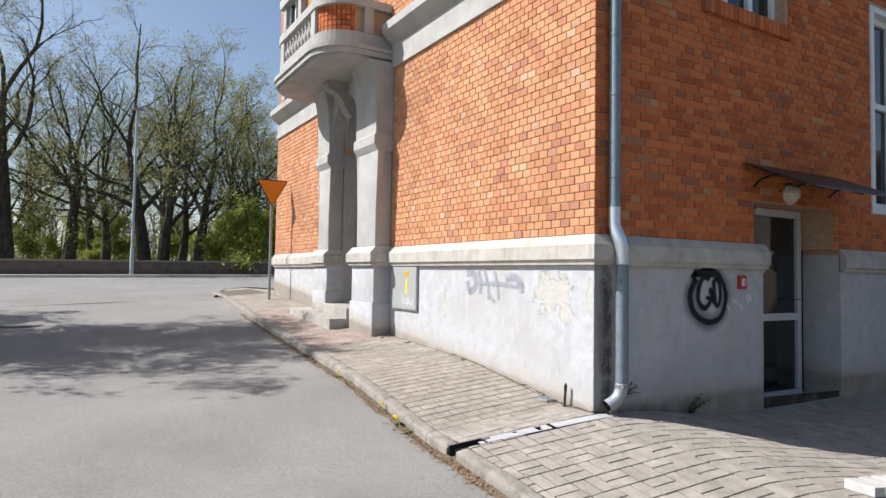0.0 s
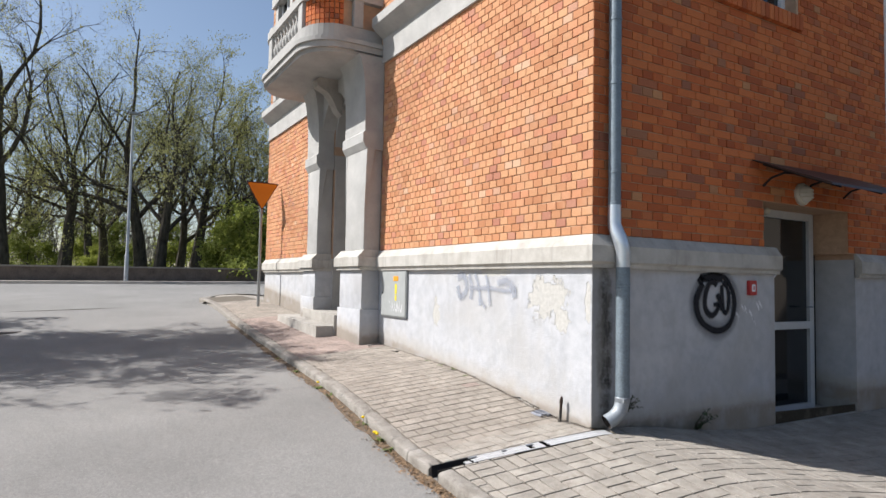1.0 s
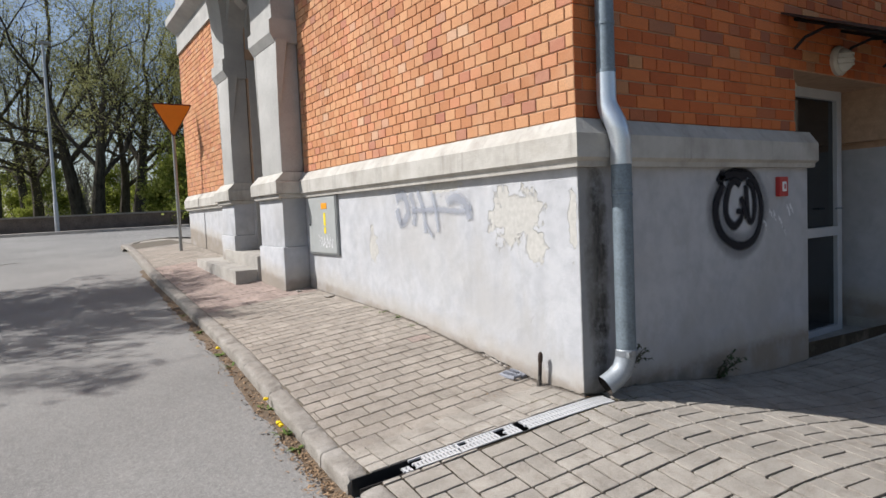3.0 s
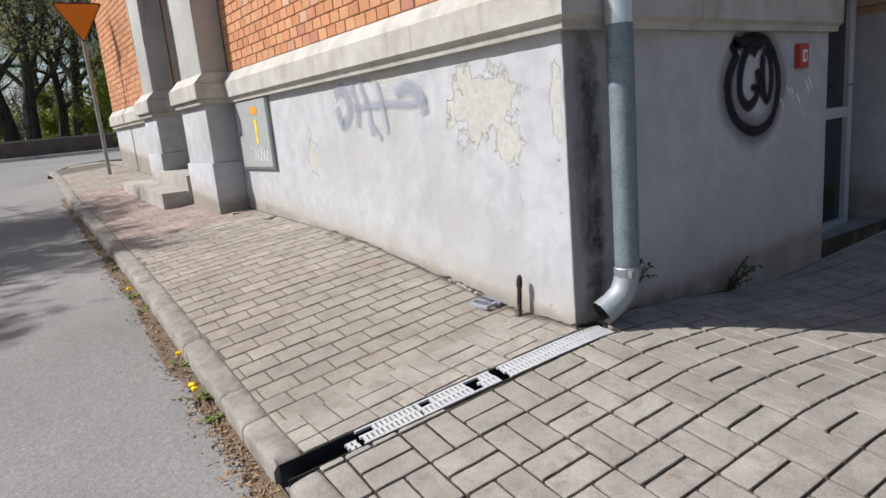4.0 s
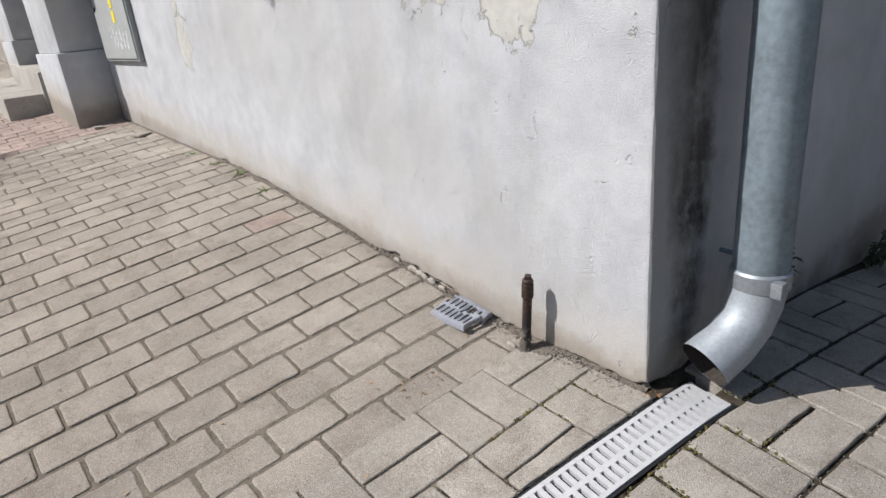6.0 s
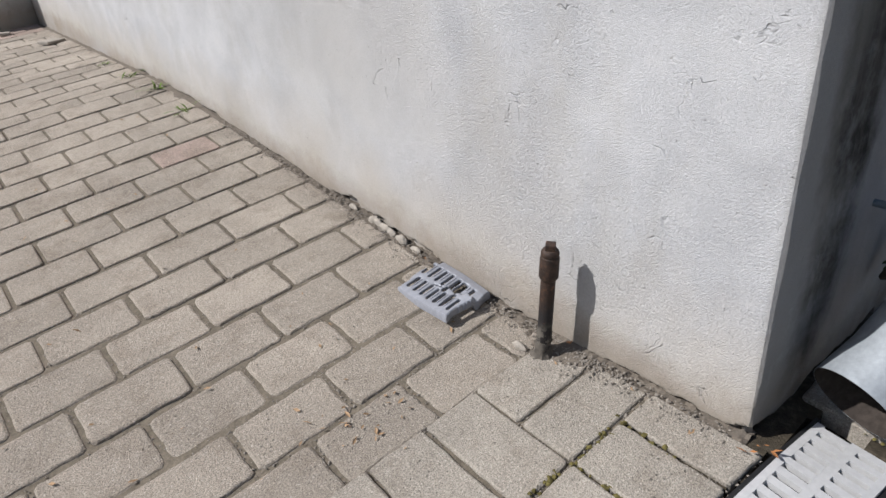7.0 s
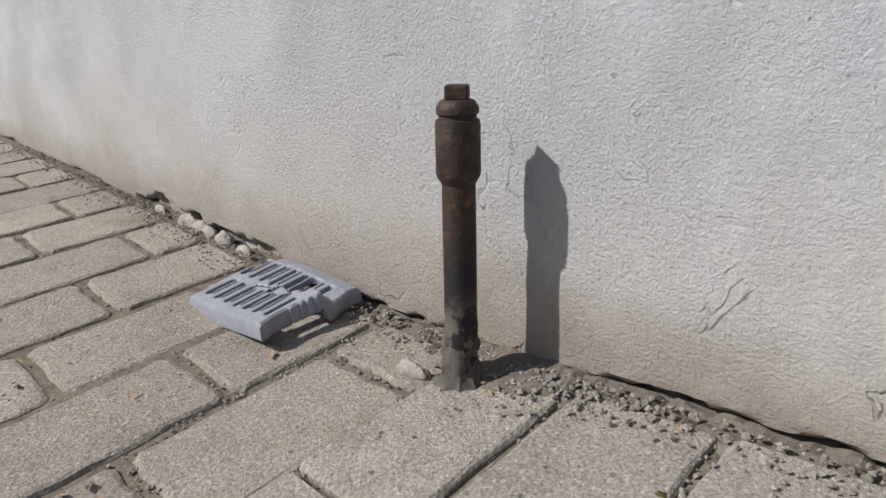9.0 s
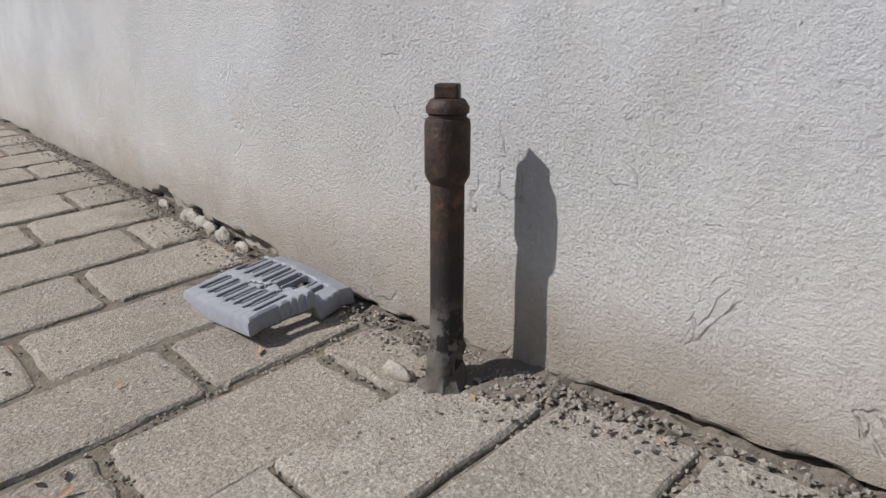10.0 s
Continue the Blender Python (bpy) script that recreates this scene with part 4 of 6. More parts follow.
# soldier-course sill under the high window
sill = tagged(new("window_sill_1"), "brick-on-edge sill under the high window", "window sill", kind="structure")
x = 1.47
while x < 2.98:
    bm = bmesh.new()
    box(bm, x, x + 0.066, -0.05, 0.13, 3.90, 4.055, 0.004)
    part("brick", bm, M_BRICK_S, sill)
    x += 0.076

# canopy
canopy = thing("door_canopy", label="thin brown sheet-metal canopy on curved brackets over the side door", category="canopy")
M_BROWN = simple("brown_sheet", (0.05, 0.032, 0.028), 0.45, 0.2, 0.2)
bm = bmesh.new()
prism(bm, [(0.0, 2.43), (-0.75, 2.11), (-0.76, 2.085), (-0.745, 2.09), (0.0, 2.415)], (lambda y, z: (2.14, y, z), lambda y, z: (4.0, y, z)))
part("sheet", bm, M_BROWN, canopy)
for x in (2.32, 3.05, 3.82):
    bm = bmesh.new()
    tube(bm, [(x, 0.0, 2.18), (x, -0.08, 2.25), (x, -0.22, 2.285), (x, -0.4, 2.25)], 0.012, 8)
    part("bracket", bm, M_BLACK, canopy)
    bm = bmesh.new()
    tube(bm, [(x, 0.0, 2.40), (x, -0.74, 2.085)], 0.011, 8)
    part("rafter", bm, M_BLACK, canopy)

# bulkhead lamp and sensor
lamp_thing = thing("wall_lamp", at=(2.97, 0, 2.15), label="round cream bulkhead lamp with a hooded guard, unlit", category="wall lamp")
M_CREAM = simple("cream_plastic", (0.55, 0.52, 0.44), 0.4, 0, 0.1, spec=0.5)
bm = bmesh.new()
lathe(bm, [(0.0, 0.0), (0.115, 0.0), (0.12, 0.03), (0.105, 0.05), (0.0, 0.052)])
bmesh.ops.rotate(bm, verts=bm.verts, cent=(0, 0, 0), matrix=Matrix.Rotation(radians(90), 3, "X"))
part("base", bm, M_CREAM, lamp_thing, smooth=True)
bm = bmesh.new()
lathe(bm, [(0.092, 0.048), (0.088, 0.075), (0.065, 0.105), (0.03, 0.12), (0.0, 0.123)])
bmesh.ops.rotate(bm, verts=bm.verts, cent=(0, 0, 0), matrix=Matrix.Rotation(radians(90), 3, "X"))
part("glass", bm, simple("frosted_glass", (0.6, 0.58, 0.52), 0.25, 0, 0.05, bump=0, spec=0.5), lamp_thing, smooth=True)
for dz in (-0.04, 0.0, 0.04):
    bm = bmesh.new()
    w = math.sqrt(0.1 ** 2 - dz ** 2)
    tube(bm, [(-w, -0.05, dz), (-w * 0.7, -0.1, dz), (0, -0.128, dz), (w * 0.7, -0.1, dz), (w, -0.05, dz)], 0.006, 8)
    part("guard_bar", bm, M_CREAM, lamp_thing)
sensor = thing("motion_sensor", at=(2.76, 0.3, 1.99), label="small pale sensor above the side door", category="sensor")
bm = bmesh.new()
tube(bm, [(0, 0.06, 0.02), (0, 0.0, 0.015), (0, -0.03, 0.0)], 0.02, 12)
part("arm", bm, M_CREAM, sensor, smooth=True)
bm = bmesh.new()
bmesh.ops.create_uvsphere(bm, u_segments=16, v_segments=10, radius=0.04, matrix=Matrix.Translation((0, -0.05, -0.01)))
part("head", bm, M_CREAM, sensor, smooth=True)

# red alarm box
red_box = thing("alarm_button", at=(2.09, 0, 1.155), label="small red fire alarm box with a white face", category="alarm box")
bm = bmesh.new()
box(bm, -0.058, 0.058, -0.035, 0.0, -0.072, 0.072, 0.006)
alarm_case = part("case", bm, simple("red_plastic", (0.42, 0.03, 0.03), 0.4, 0, 0.1, spec=0.5), red_box)
bm = bmesh.new()
box(bm, -0.026, 0.026, -0.04, -0.034, -0.036, 0.036, 0.003)
part("face", bm, M_WHITE, alarm_case)
bm = bmesh.new()
box(bm, -0.007, 0.007, -0.043, -0.039, -0.018, 0.018)
part("mark", bm, simple("red_mark", (0.45, 0.05, 0.05), 0.5), alarm_case)

# ---- sprayed marks ----


def spray_mat(name, colour, scale, low, high, most=1.0):
    """Paint that thins out across the ribbon towards both edges, with a grainy fringe."""
    k = Mat(name, 0.75, 0, 0.2)
    k.world_co()
    k.colour(colour)
    sep = k.node("ShaderNodeSeparateXYZ")
    k.link(k.node("ShaderNodeUVMap").outputs[0], sep.inputs[0])
    v = sep.outputs["Y"]
    across = k.maths("MULTIPLY", k.maths("MULTIPLY", v, k.maths("SUBTRACT", 1.0, v)), 4.0)
    dense = k.maths("ADD", across, k.maths("MULTIPLY", k.maths("SUBTRACT", k.noise(scale, 5, 0.7), 0.5), 0.7))
    k.link(k.ramp(dense, (low, 0.0), (high, most)), k.b.inputs["Alpha"])
    return k.m


def haze_mat(name, colour, scale, low, high):
    k = Mat(name, 0.85, 0, 0.2)
    k.world_co()
    k.colour(colour)
    k.link(k.ramp(k.noise(scale, 5, 0.7), (low, 0.0), (high, 1.0)), k.b.inputs["Alpha"])
    return k.m


M_SPRAY = spray_mat("black_spray_paint", (0.016, 0.016, 0.02), 90, 0.12, 0.85)
M_THIN = spray_mat("thin_black_spray", (0.03, 0.03, 0.036), 60, 0.2, 1.2, 0.42)
M_TAG = spray_mat("faded_blue_spray", (0.33, 0.35, 0.4), 22, 0.3, 1.2, 0.6)
M_CHALK = haze_mat("white_scratch", (0.75, 0.75, 0.76), 30, 0.42, 0.5)


def stroke(bm, pts, widths, place):
    """A flat ribbon of paint along a smooth curve through pts."""
    P = [Vector(p) for p in pts]
    line, wid = [], []
    for i in range(len(P) - 1):
        p0, p1, p2, p3 = P[max(0, i - 1)], P[i], P[i + 1], P[min(len(P) - 1, i + 2)]
        for s in range(8):
            t = s / 8
            line.append(0.5 * (2 * p1 + (p2 - p0) * t + (2 * p0 - 5 * p1 + 4 * p2 - p3) * t * t + (3 * p1 - p0 - 3 * p2 + p3) * t ** 3))
            wid.append(widths[i] + (widths[i + 1] - widths[i]) * t)
    line.append(P[-1])
    wid.append(widths[-1])
    prev = None
    across = bm.loops.layers.uv.verify()
    for i, p in enumerate(line):
        d = (line[min(i + 1, len(line) - 1)] - line[max(i - 1, 0)]).normalized()
        n = Vector((-d.y, d.x)) * wid[i] / 2
        pair = [bm.verts.new(place(*(p + n))), bm.verts.new(place(*(p - n)))]
        if prev:
            face = bm.faces.new((prev[0], prev[1], pair[1], pair[0]))
            for loop, v in zip(face.loops, (1.0, 0.0, 0.0, 1.0)):
                loop[across].uv = (i / len(line), v)
        prev = pair
    return bm


tag_black = thing("graffiti_black", label="black sprayed round tag with soft edges on white plaster", category="graffiti")


def tag_spot(a, b):
    """From the tag's own drawing, 100 wide and 125 high, to the wall."""
    return (1.25 + a * 0.0061, 1.255 - b * 0.0041)


RING = ((21, 17), (6, 50), (8, 83), (23, 108), (50, 123), (75, 117), (90, 96), (96, 58), (88, 25), (71, 2), (46, -2), (23, 6))
MARKS = (
    (RING, (0.07, 0.1, 0.09, 0.075, 0.075, 0.07, 0.065, 0.075, 0.07, 0.065, 0.08, 0.07), M_SPRAY),
    (((10, 4), (15, 10), (20, 4), (13, 2)), (0.08, 0.1, 0.1, 0.08), M_SPRAY),
    (((24, 4), (38, 2), (52, 4), (66, 4)), (0.08, 0.1, 0.11, 0.09), M_SPRAY),
    (((52, 21), (46, 14), (36, 15), (26, 40), (25, 70), (38, 88), (52, 79), (54, 65), (44, 64)), (0.07, 0.075, 0.075, 0.08, 0.08, 0.08, 0.07, 0.055, 0.05), M_SPRAY),
    (((64, 20), (65, 54), (69, 80), (77, 79), (81, 54), (77, 24), (66, 14)), (0.07, 0.08, 0.07, 0.06, 0.06, 0.06, 0.065), M_SPRAY),
    (((53, 40), (60, 60), (64, 76)), (0.07, 0.08, 0.07), M_SPRAY),
    (RING, (0.22, 0.26, 0.25, 0.24, 0.24, 0.22, 0.2, 0.26, 0.22, 0.2, 0.2, 0.2), M_THIN),
)
for i, (pts, wid, paint) in enumerate(MARKS):
    bm = bmesh.new()
    depth = 0.0022 if paint is M_THIN else 0.004 + 0.0012 * i
    stroke(bm, [tag_spot(*q) for q in pts], list(wid), lambda a, b: (a, -depth, b))
    part("overspray" if paint is M_THIN else "stroke", bm, paint, tag_black)
tag_white = thing("graffiti_white", label="faint white scratched marks on plaster", category="graffiti")
rg = random.Random(3)
for i in range(7):
    cx, cz = 1.9 + 0.06 * i + rg.uniform(-0.02, 0.02), 0.93 - rg.uniform(-0.06, 0.12)
    bm = bmesh.new()
    stroke(bm, [(cx - 0.03, cz + rg.uniform(0, 0.05)), (cx, cz), (cx + 0.02, cz - rg.uniform(0.02, 0.06))], [0.02, 0.025, 0.018], lambda a, b: (a, -0.003, b))
    part("stroke", bm, M_CHALK, tag_white)
tag_blue = thing("graffiti_blue", label="faded grey-blue sprayed scrawl on white plaster", category="graffiti")
for i, (pts, w) in enumerate((
    ([(2.05, 1.2), (1.92, 1.22), (1.86, 1.08), (1.98, 1.0), (2.04, 1.12)], 0.1),
    ([(1.82, 1.24), (1.76, 1.1), (1.78, 0.98)], 0.09), ([(1.7, 1.25), (1.62, 1.08), (1.6, 0.92)], 0.07),
    ([(1.8, 1.1), (1.6, 1.1), (1.4, 1.1), (1.15, 1.08), (1.0, 1.1)], 0.06), ([(1.5, 1.24), (1.45, 1.1), (1.42, 0.93)], 0.06),
    ([(1.3, 1.15), (1.18, 1.18), (1.05, 1.12), (1.02, 1.02)], 0.1), ([(1.58, 0.98), (1.5, 0.9)], 0.05),
)):
    bm = bmesh.new()
    stroke(bm, pts, [w * 1.25] * len(pts), lambda a, b: (-0.0055 - 0.0015 * i, a, b))
    part("stroke", bm, M_TAG, tag_blue)

# ---- meter box ----
meter = thing("meter_box", label="grey steel meter cabinet with yellow warning labels, set in the wall", category="meter box")
M_BOX = simple("grey_box_paint", (0.36, 0.37, 0.36), 0.5, 0.1, 0.12, 8, 0.0005, 0.4)
M_YEL, M_ORA = simple("yellow_label", (0.75, 0.6, 0.04), 0.6), simple("orange_label", (0.7, 0.3, 0.02), 0.6)
bm = bmesh.new()
box(bm, -0.028, 0.0, 3.21, 3.93, 0.695, 1.292, 0.004)
part("case", bm, simple("box_edge", (0.27, 0.28, 0.275), 0.5), meter)
bm = bmesh.new()
box(bm, -0.036, -0.027, 3.225, 3.915, 0.71, 1.28, 0.004)
box_door = part("door", bm, M_BOX, meter)
for y0, y1, z0, z1, m in ((3.42, 3.56, 1.16, 1.22, M_ORA), (3.46, 3.51, 0.99, 1.12, M_YEL), (3.46, 3.51, 0.91, 0.975, M_YEL)):
    bm = bmesh.new()
    box(bm, -0.039, -0.0355, y0, y1, z0, z1)
    part("label_plate", bm, m, box_door)
bm = bmesh.new()
tube(bm, [(-0.04, 3.88, 1.0), (-0.034, 3.88, 1.0)], 0.012, 10)
part("lock", bm, M_BLACK, box_door)
bm = bmesh.new()
for i in range(5):
    stroke(bm, [(3.66 - 0.07 * i, 0.9), (3.62 - 0.07 * i, 0.8), (3.60 - 0.07 * i, 0.77), (3.58 - 0.07 * i, 0.86)], [0.012] * 4, lambda a, b: (-0.0385, a, b))
part("scrawl", bm, M_CHALK, box_door)

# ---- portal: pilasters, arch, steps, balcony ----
# Darker, browner than M_STONE, for the deepest jambs and the keystone.
M_DARK_RENDER = simple("dark_render", (0.33, 0.3, 0.27), 0.95, vary=0.3, scale=6, bump=0.003)


def pilaster(y0, y1, name_label):
    ob = tagged(new("pilaster"), name_label, "pilaster", group="portal pilasters", kind="structure")
    g = lie(-0.2, y0)
    bm = bmesh.new()
    box(bm, -0.285, 0.0, y0, y1 - 0.02, g - 0.25, g + 0.47, 0.012)
    part("foot", bm, M_PLASTER, ob, smooth=True)
    bm = bmesh.new()
    box(bm, -0.262, 0.0, y0 + 0.02, y1 - 0.04, g + 0.47, 1.30, 0.012)
    part("base", bm, M_PLASTER, ob, smooth=True)
    bm = bmesh.new()
    for d, z0, z1 in ((0.045, 1.297, 1.345), (0.075, 1.345, 1.475)):
        box(bm, -0.262 - d, 0.0, y0 + 0.02 - d * 0.6, y1 - 0.04 + d, z0, z1, 0.01)
    prism(bm, [(-0.337, 1.475), (-0.24, 1.575), (0.0, 1.575), (0.0, 1.475)], (lambda x, z: (x, y0 + 0.005, z), lambda x, z: (x, y1 + 0.01, z)))
    part("ledge", bm, M_LEDGE, ob)
    bm = bmesh.new()
    box(bm, -0.245, 0.0, y0 + 0.03, y1 - 0.16, 1.57, 2.98, 0.012)
    part("shaft", bm, M_STONE, ob, smooth=True)
    for side in (y0 + 0.03, y1 - 0.16):
        bm = bmesh.new()
        s = -1 if side == y0 + 0.03 else 1
        vs = [bm.verts.new(p) for p in ((-0.246, side, 2.98), (-0.10, side, 2.98), (-0.246, side, 2.05), (-0.246, side + s * 0.05, 2.98), (-0.12, side + s * 0.05, 2.98))]
        for f in ((0, 1, 2), (3, 2, 4), (0, 2, 3), (1, 4, 2), (0, 3, 4, 1)):
            bm.faces.new([vs[q] for q in f])
        part("pendant", bm, M_STONE, ob)
    bm = bmesh.new()
    prism(bm, [(0.0, 2.95), (-0.25, 2.95), (-0.30, 3.04), (-0.30, 3.17), (-0.265, 3.2), (0.0, 3.2)], (lambda x, z: (x, y0 - 0.0, z), lambda x, z: (x, y1 - 0.1, z)))
    part("capital", bm, M_STONE, ob)
    bm = bmesh.new()
    prof = [(0.0, 3.2), (-0.262, 3.2)] + [(-0.262 - 0.13 * (1 - math.cos(a)), 3.35 + 0.9 * math.sin(a)) for a in steps(0, math.pi / 2, 0.16)] + [(0.0, 4.25)]
    prism(bm, prof, (lambda x, z: (x, y0 + 0.03, z), lambda x, z: (x, y1 - 0.1, z)))
    part("corbel", bm, M_STONE, ob)
    return ob


pilaster(4.05, 4.90, "grey rendered pilaster with a flared corbel beside the portal steps")
pilaster(5.93, 6.60, "grey rendered pilaster with a flared corbel beyond the portal steps")
arch = tagged(new("portal_arch"), "grey moulded arch over the recessed portal", "arch", kind="structure")
for x0, x1, cut in ((-0.2, 0.02, 0.0), (0.02, 0.24, 0.07), (0.24, 0.44, 0.14)):
    bm = bmesh.new()
    a0, a1 = 4.8 + cut, 6.03 - cut
    mid, rad = (a0 + a1) / 2, (a1 - a0) / 2
    curve = [(mid - rad * math.cos(t), 3.2 + (0.86 - cut) * math.sin(t)) for t in steps(0, math.pi, 0.14)]
    prism(bm, [(4.75, 3.2)] + curve + [(6.08, 3.2), (6.08, 4.25), (4.75, 4.25)], (lambda y, z: (x0, y, z), lambda y, z: (x1, y, z)))
    part("arch_ring", bm, M_STONE, arch)
    if cut:
        for y0, y1 in ((4.78, a0 + 0.02), (a1 - 0.02, 6.05)):
            bm = bmesh.new()
            box(bm, x0 + 0.01, x1, y0, y1, 0.25, 3.2, 0.01)
            part("jamb", bm, M_DARK_RENDER if cut > 0.1 else M_STONE, arch)
            bm = bmesh.new()
            box(bm, x0 - 0.01, x1 + 0.002, y0 - 0.005, y1 + 0.005, 2.96, 3.2, 0.01)
            part("impost", bm, M_STONE, arch)
bm = bmesh.new()
box(bm, 0.44, 0.5, 4.7, 6.1, 0.2, 4.3)
part("back_panel", bm, simple("dark_portal_wood", (0.07, 0.055, 0.045), 0.6), arch, "dark recessed wooden door")
bm = bmesh.new()
scroll = [(-0.12, 4.245), (-0.5, 4.245), (-0.55, 4.19), (-0.52, 4.11), (-0.44, 4.07), (-0.36, 4.03), (-0.28, 3.93), (-0.2, 3.77), (-0.12, 3.7)]
prism(bm, scroll, (lambda x, z: (x, 5.32, z), lambda x, z: (x, 5.52, z)))
part("keystone", bm, M_DARK_RENDER, arch, "dark scrolled keystone", smooth=True)

for i, (x0, y0, y1, z0, z1) in enumerate(((-0.56, 4.98, 6.95, 0.1, 0.49), (-0.3, 4.96, 6.4, 0.3, 0.645))):
    bm = bmesh.new()
    box(bm, x0, -0.02 + 0.2 * i, y0, y1, z0, z1, 0.016)
    for v in bm.verts:
        v.co.z += 0.035 * (v.co.y - y0)
    tagged(finish(bm, "portal_step", M_STEP, smooth=True), "worn concrete step in front of the portal", "step", group="portal steps", kind="structure")
bm = bmesh.new()
tube(bm, [(-0.2, 4.9, 0.68), (-0.02, 4.93, 0.69)], [0.075, 0.07], 14)
tagged(finish(bm, "stone_block", M_STEP, smooth=True), "rounded stone beside the portal steps", "stone")

balcony = tagged(new("balcony"), "grey rendered balcony with a brick side panel and stone balusters", "balcony", kind="structure")


def balcony_plan(out):
    """Outline from the wall round the front and back, widened by out."""
    pts = [(0.0, 4.12 - out)]
    for t in steps(0, math.pi / 2, 0.16):
        pts.append((-0.56 - (0.52 + out) * math.sin(t), 4.12 - out + (0.58 + out) * (1 - math.cos(t))))
    for t in steps(math.pi / 2, math.pi, 0.16):
        pts.append((-0.56 - (0.52 + out) * math.sin(t), 6.85 + out - (0.58 + out) * (1 + math.cos(t))))
    pts.append((0.0, 6.85 + out))
    return pts


bm = bmesh.new()
for out, z0, z1 in ((-0.05, 4.245, 4.30), (0.0, 4.30, 4.38), (0.03, 4.38, 4.44)):
    prism(bm, balcony_plan(out), (lambda x, y: (x, y, z0), lambda x, y: (x, y, z1)))
part("slab", bm, M_STONE, balcony)


def band(bm, out, inn, z0, z1, keep=lambda p: True):
    a, b = balcony_plan(out), balcony_plan(inn)
    for i in range(len(a) - 1):
        if keep(a[i]) and keep(a[i + 1]):
            q = [a[i], a[i + 1], b[i + 1], b[i]]
            lo = [bm.verts.new((*p, z0)) for p in q]
            hi = [bm.verts.new((*p, z1)) for p in q]
            bm.faces.new(lo)
            bm.faces.new(hi)
            for s in range(4):
                bm.faces.new((lo[s], lo[(s + 1) % 4], hi[(s + 1) % 4], hi[s]))


bm = bmesh.new()
band(bm, -0.06, -0.22, 4.44, 4.64)
part("base_rail", bm, M_STONE, balcony)
bm = bmesh.new()
band(bm, -0.04, -0.24, 5.02, 5.14)
part("top_rail", bm, M_STONE, balcony)
for x, y in ((-0.36, 4.26), (-0.95, 4.72), (-0.95, 6.25), (-0.36, 6.71)):
    bm = bmesh.new()
    box(bm, x - 0.07, x + 0.07, y - 0.09, y + 0.09, 4.64, 5.2, 0.01)
    part("post", bm, M_STONE, balcony)
side = [p for p in balcony_plan(-0.10) if p[1] < 4.66 and p[0] < -0.3]
z = 4.648
row = 0
while z < 4.98:
    run = 0.06 * (row % 2)
    for (xa, ya), (xb, yb) in zip(side, side[1:]):
        bm = bmesh.new()
        d = Vector((xb - xa, yb - ya))
        n = Vector((-d.y, d.x)).normalized() * 0.08
        s = d.normalized() * 0.006
        vs = [(xa + s.x, ya + s.y), (xb - s.x, yb - s.y), (xb - s.x - n.x, yb - s.y - n.y), (xa + s.x - n.x, ya + s.y - n.y)]
        lo = [bm.verts.new((*p, z)) for p in vs]
        hi = [bm.verts.new((*p, z + 0.068)) for p in vs]
        bm.faces.new(lo)
        bm.faces.new(hi)
        for q in range(4):
            bm.faces.new((lo[q], lo[(q + 1) % 4], hi[(q + 1) % 4], hi[q]))
        part("brick", bm, M_BRICK_S, balcony)
    z += 0.0775
    row += 1
bm = bmesh.new()
band(bm, -0.13, -0.2, 4.64, 5.02, lambda p: p[1] < 4.72)
part("panel_core", bm, M_MORTAR, balcony)
for i in range(9):
    y = 4.88 + i * 0.153
    bm = bmesh.new()
    lathe(bm, [(0.055, 4.64), (0.055, 4.67), (0.028, 4.69), (0.05, 4.75), (0.056, 4.80), (0.034, 4.87), (0.024, 4.92), (0.05, 4.98), (0.055, 5.02)], (-0.95, y, 0), 10)
    part("baluster", bm, M_STONE, balcony, smooth=True)


# plain unseen walls, added behind and beside the walk to cut sky light
M_SKY_BLOCK = simple("sky_block_render", (0.2, 0.17, 0.14), 0.9, vary=0.25, scale=0.8, bump=0)
for x0, x1, y0, y1 in ((0.5, 24, -13.4, -13.0), (12.0, 12.4, -13.0, -0.5)):
    bm = bmesh.new()
    box(bm, x0, x1, y0, y1, -1.0, 4.2)
    tagged(finish(bm, "wall_neighbour", M_SKY_BLOCK), "plain unseen wall added to hold back sky light from the forecourt", "wall", kind="structure")


# ---- yield sign, lamp post, park wall ----
sign = thing("yield_sign", at=(-0.37, 9.0, lie(-0.37, 9.0)), label="orange triangular yield sign on a grey steel post", category="road sign")
M_POST = simple("grey_steel_post", (0.28, 0.28, 0.27), 0.5, 0.4, 0.2)
bm = bmesh.new()
tube(bm, [(0, 0, -0.1), (0, 0, 2.5)], 0.028, 14)
part("post", bm, M_POST, sign, smooth=True)


def triangle(bm, w, h, top, y0, y1, r=0.04):
    """A point-down triangle with rounded corners."""
    corners = [(-w / 2, top), (0, top - h), (w / 2, top)]
    out = []
    for i, c in enumerate(corners):
        c = Vector(c)
        a, b = Vector(corners[i - 1]), Vector(corners[(i + 1) % 3])
        da, db = (a - c).normalized(), (b - c).normalized()
        for t in (0, 0.25, 0.5, 0.75, 1):
            p, q = c + da * r, c + db * r
            out.append(((1 - t) ** 2 * p + 2 * t * (1 - t) * c + t * t * q)[:])
    prism(bm, out, (lambda x, z: (x, y0, z), lambda x, z: (x, y1, z)))


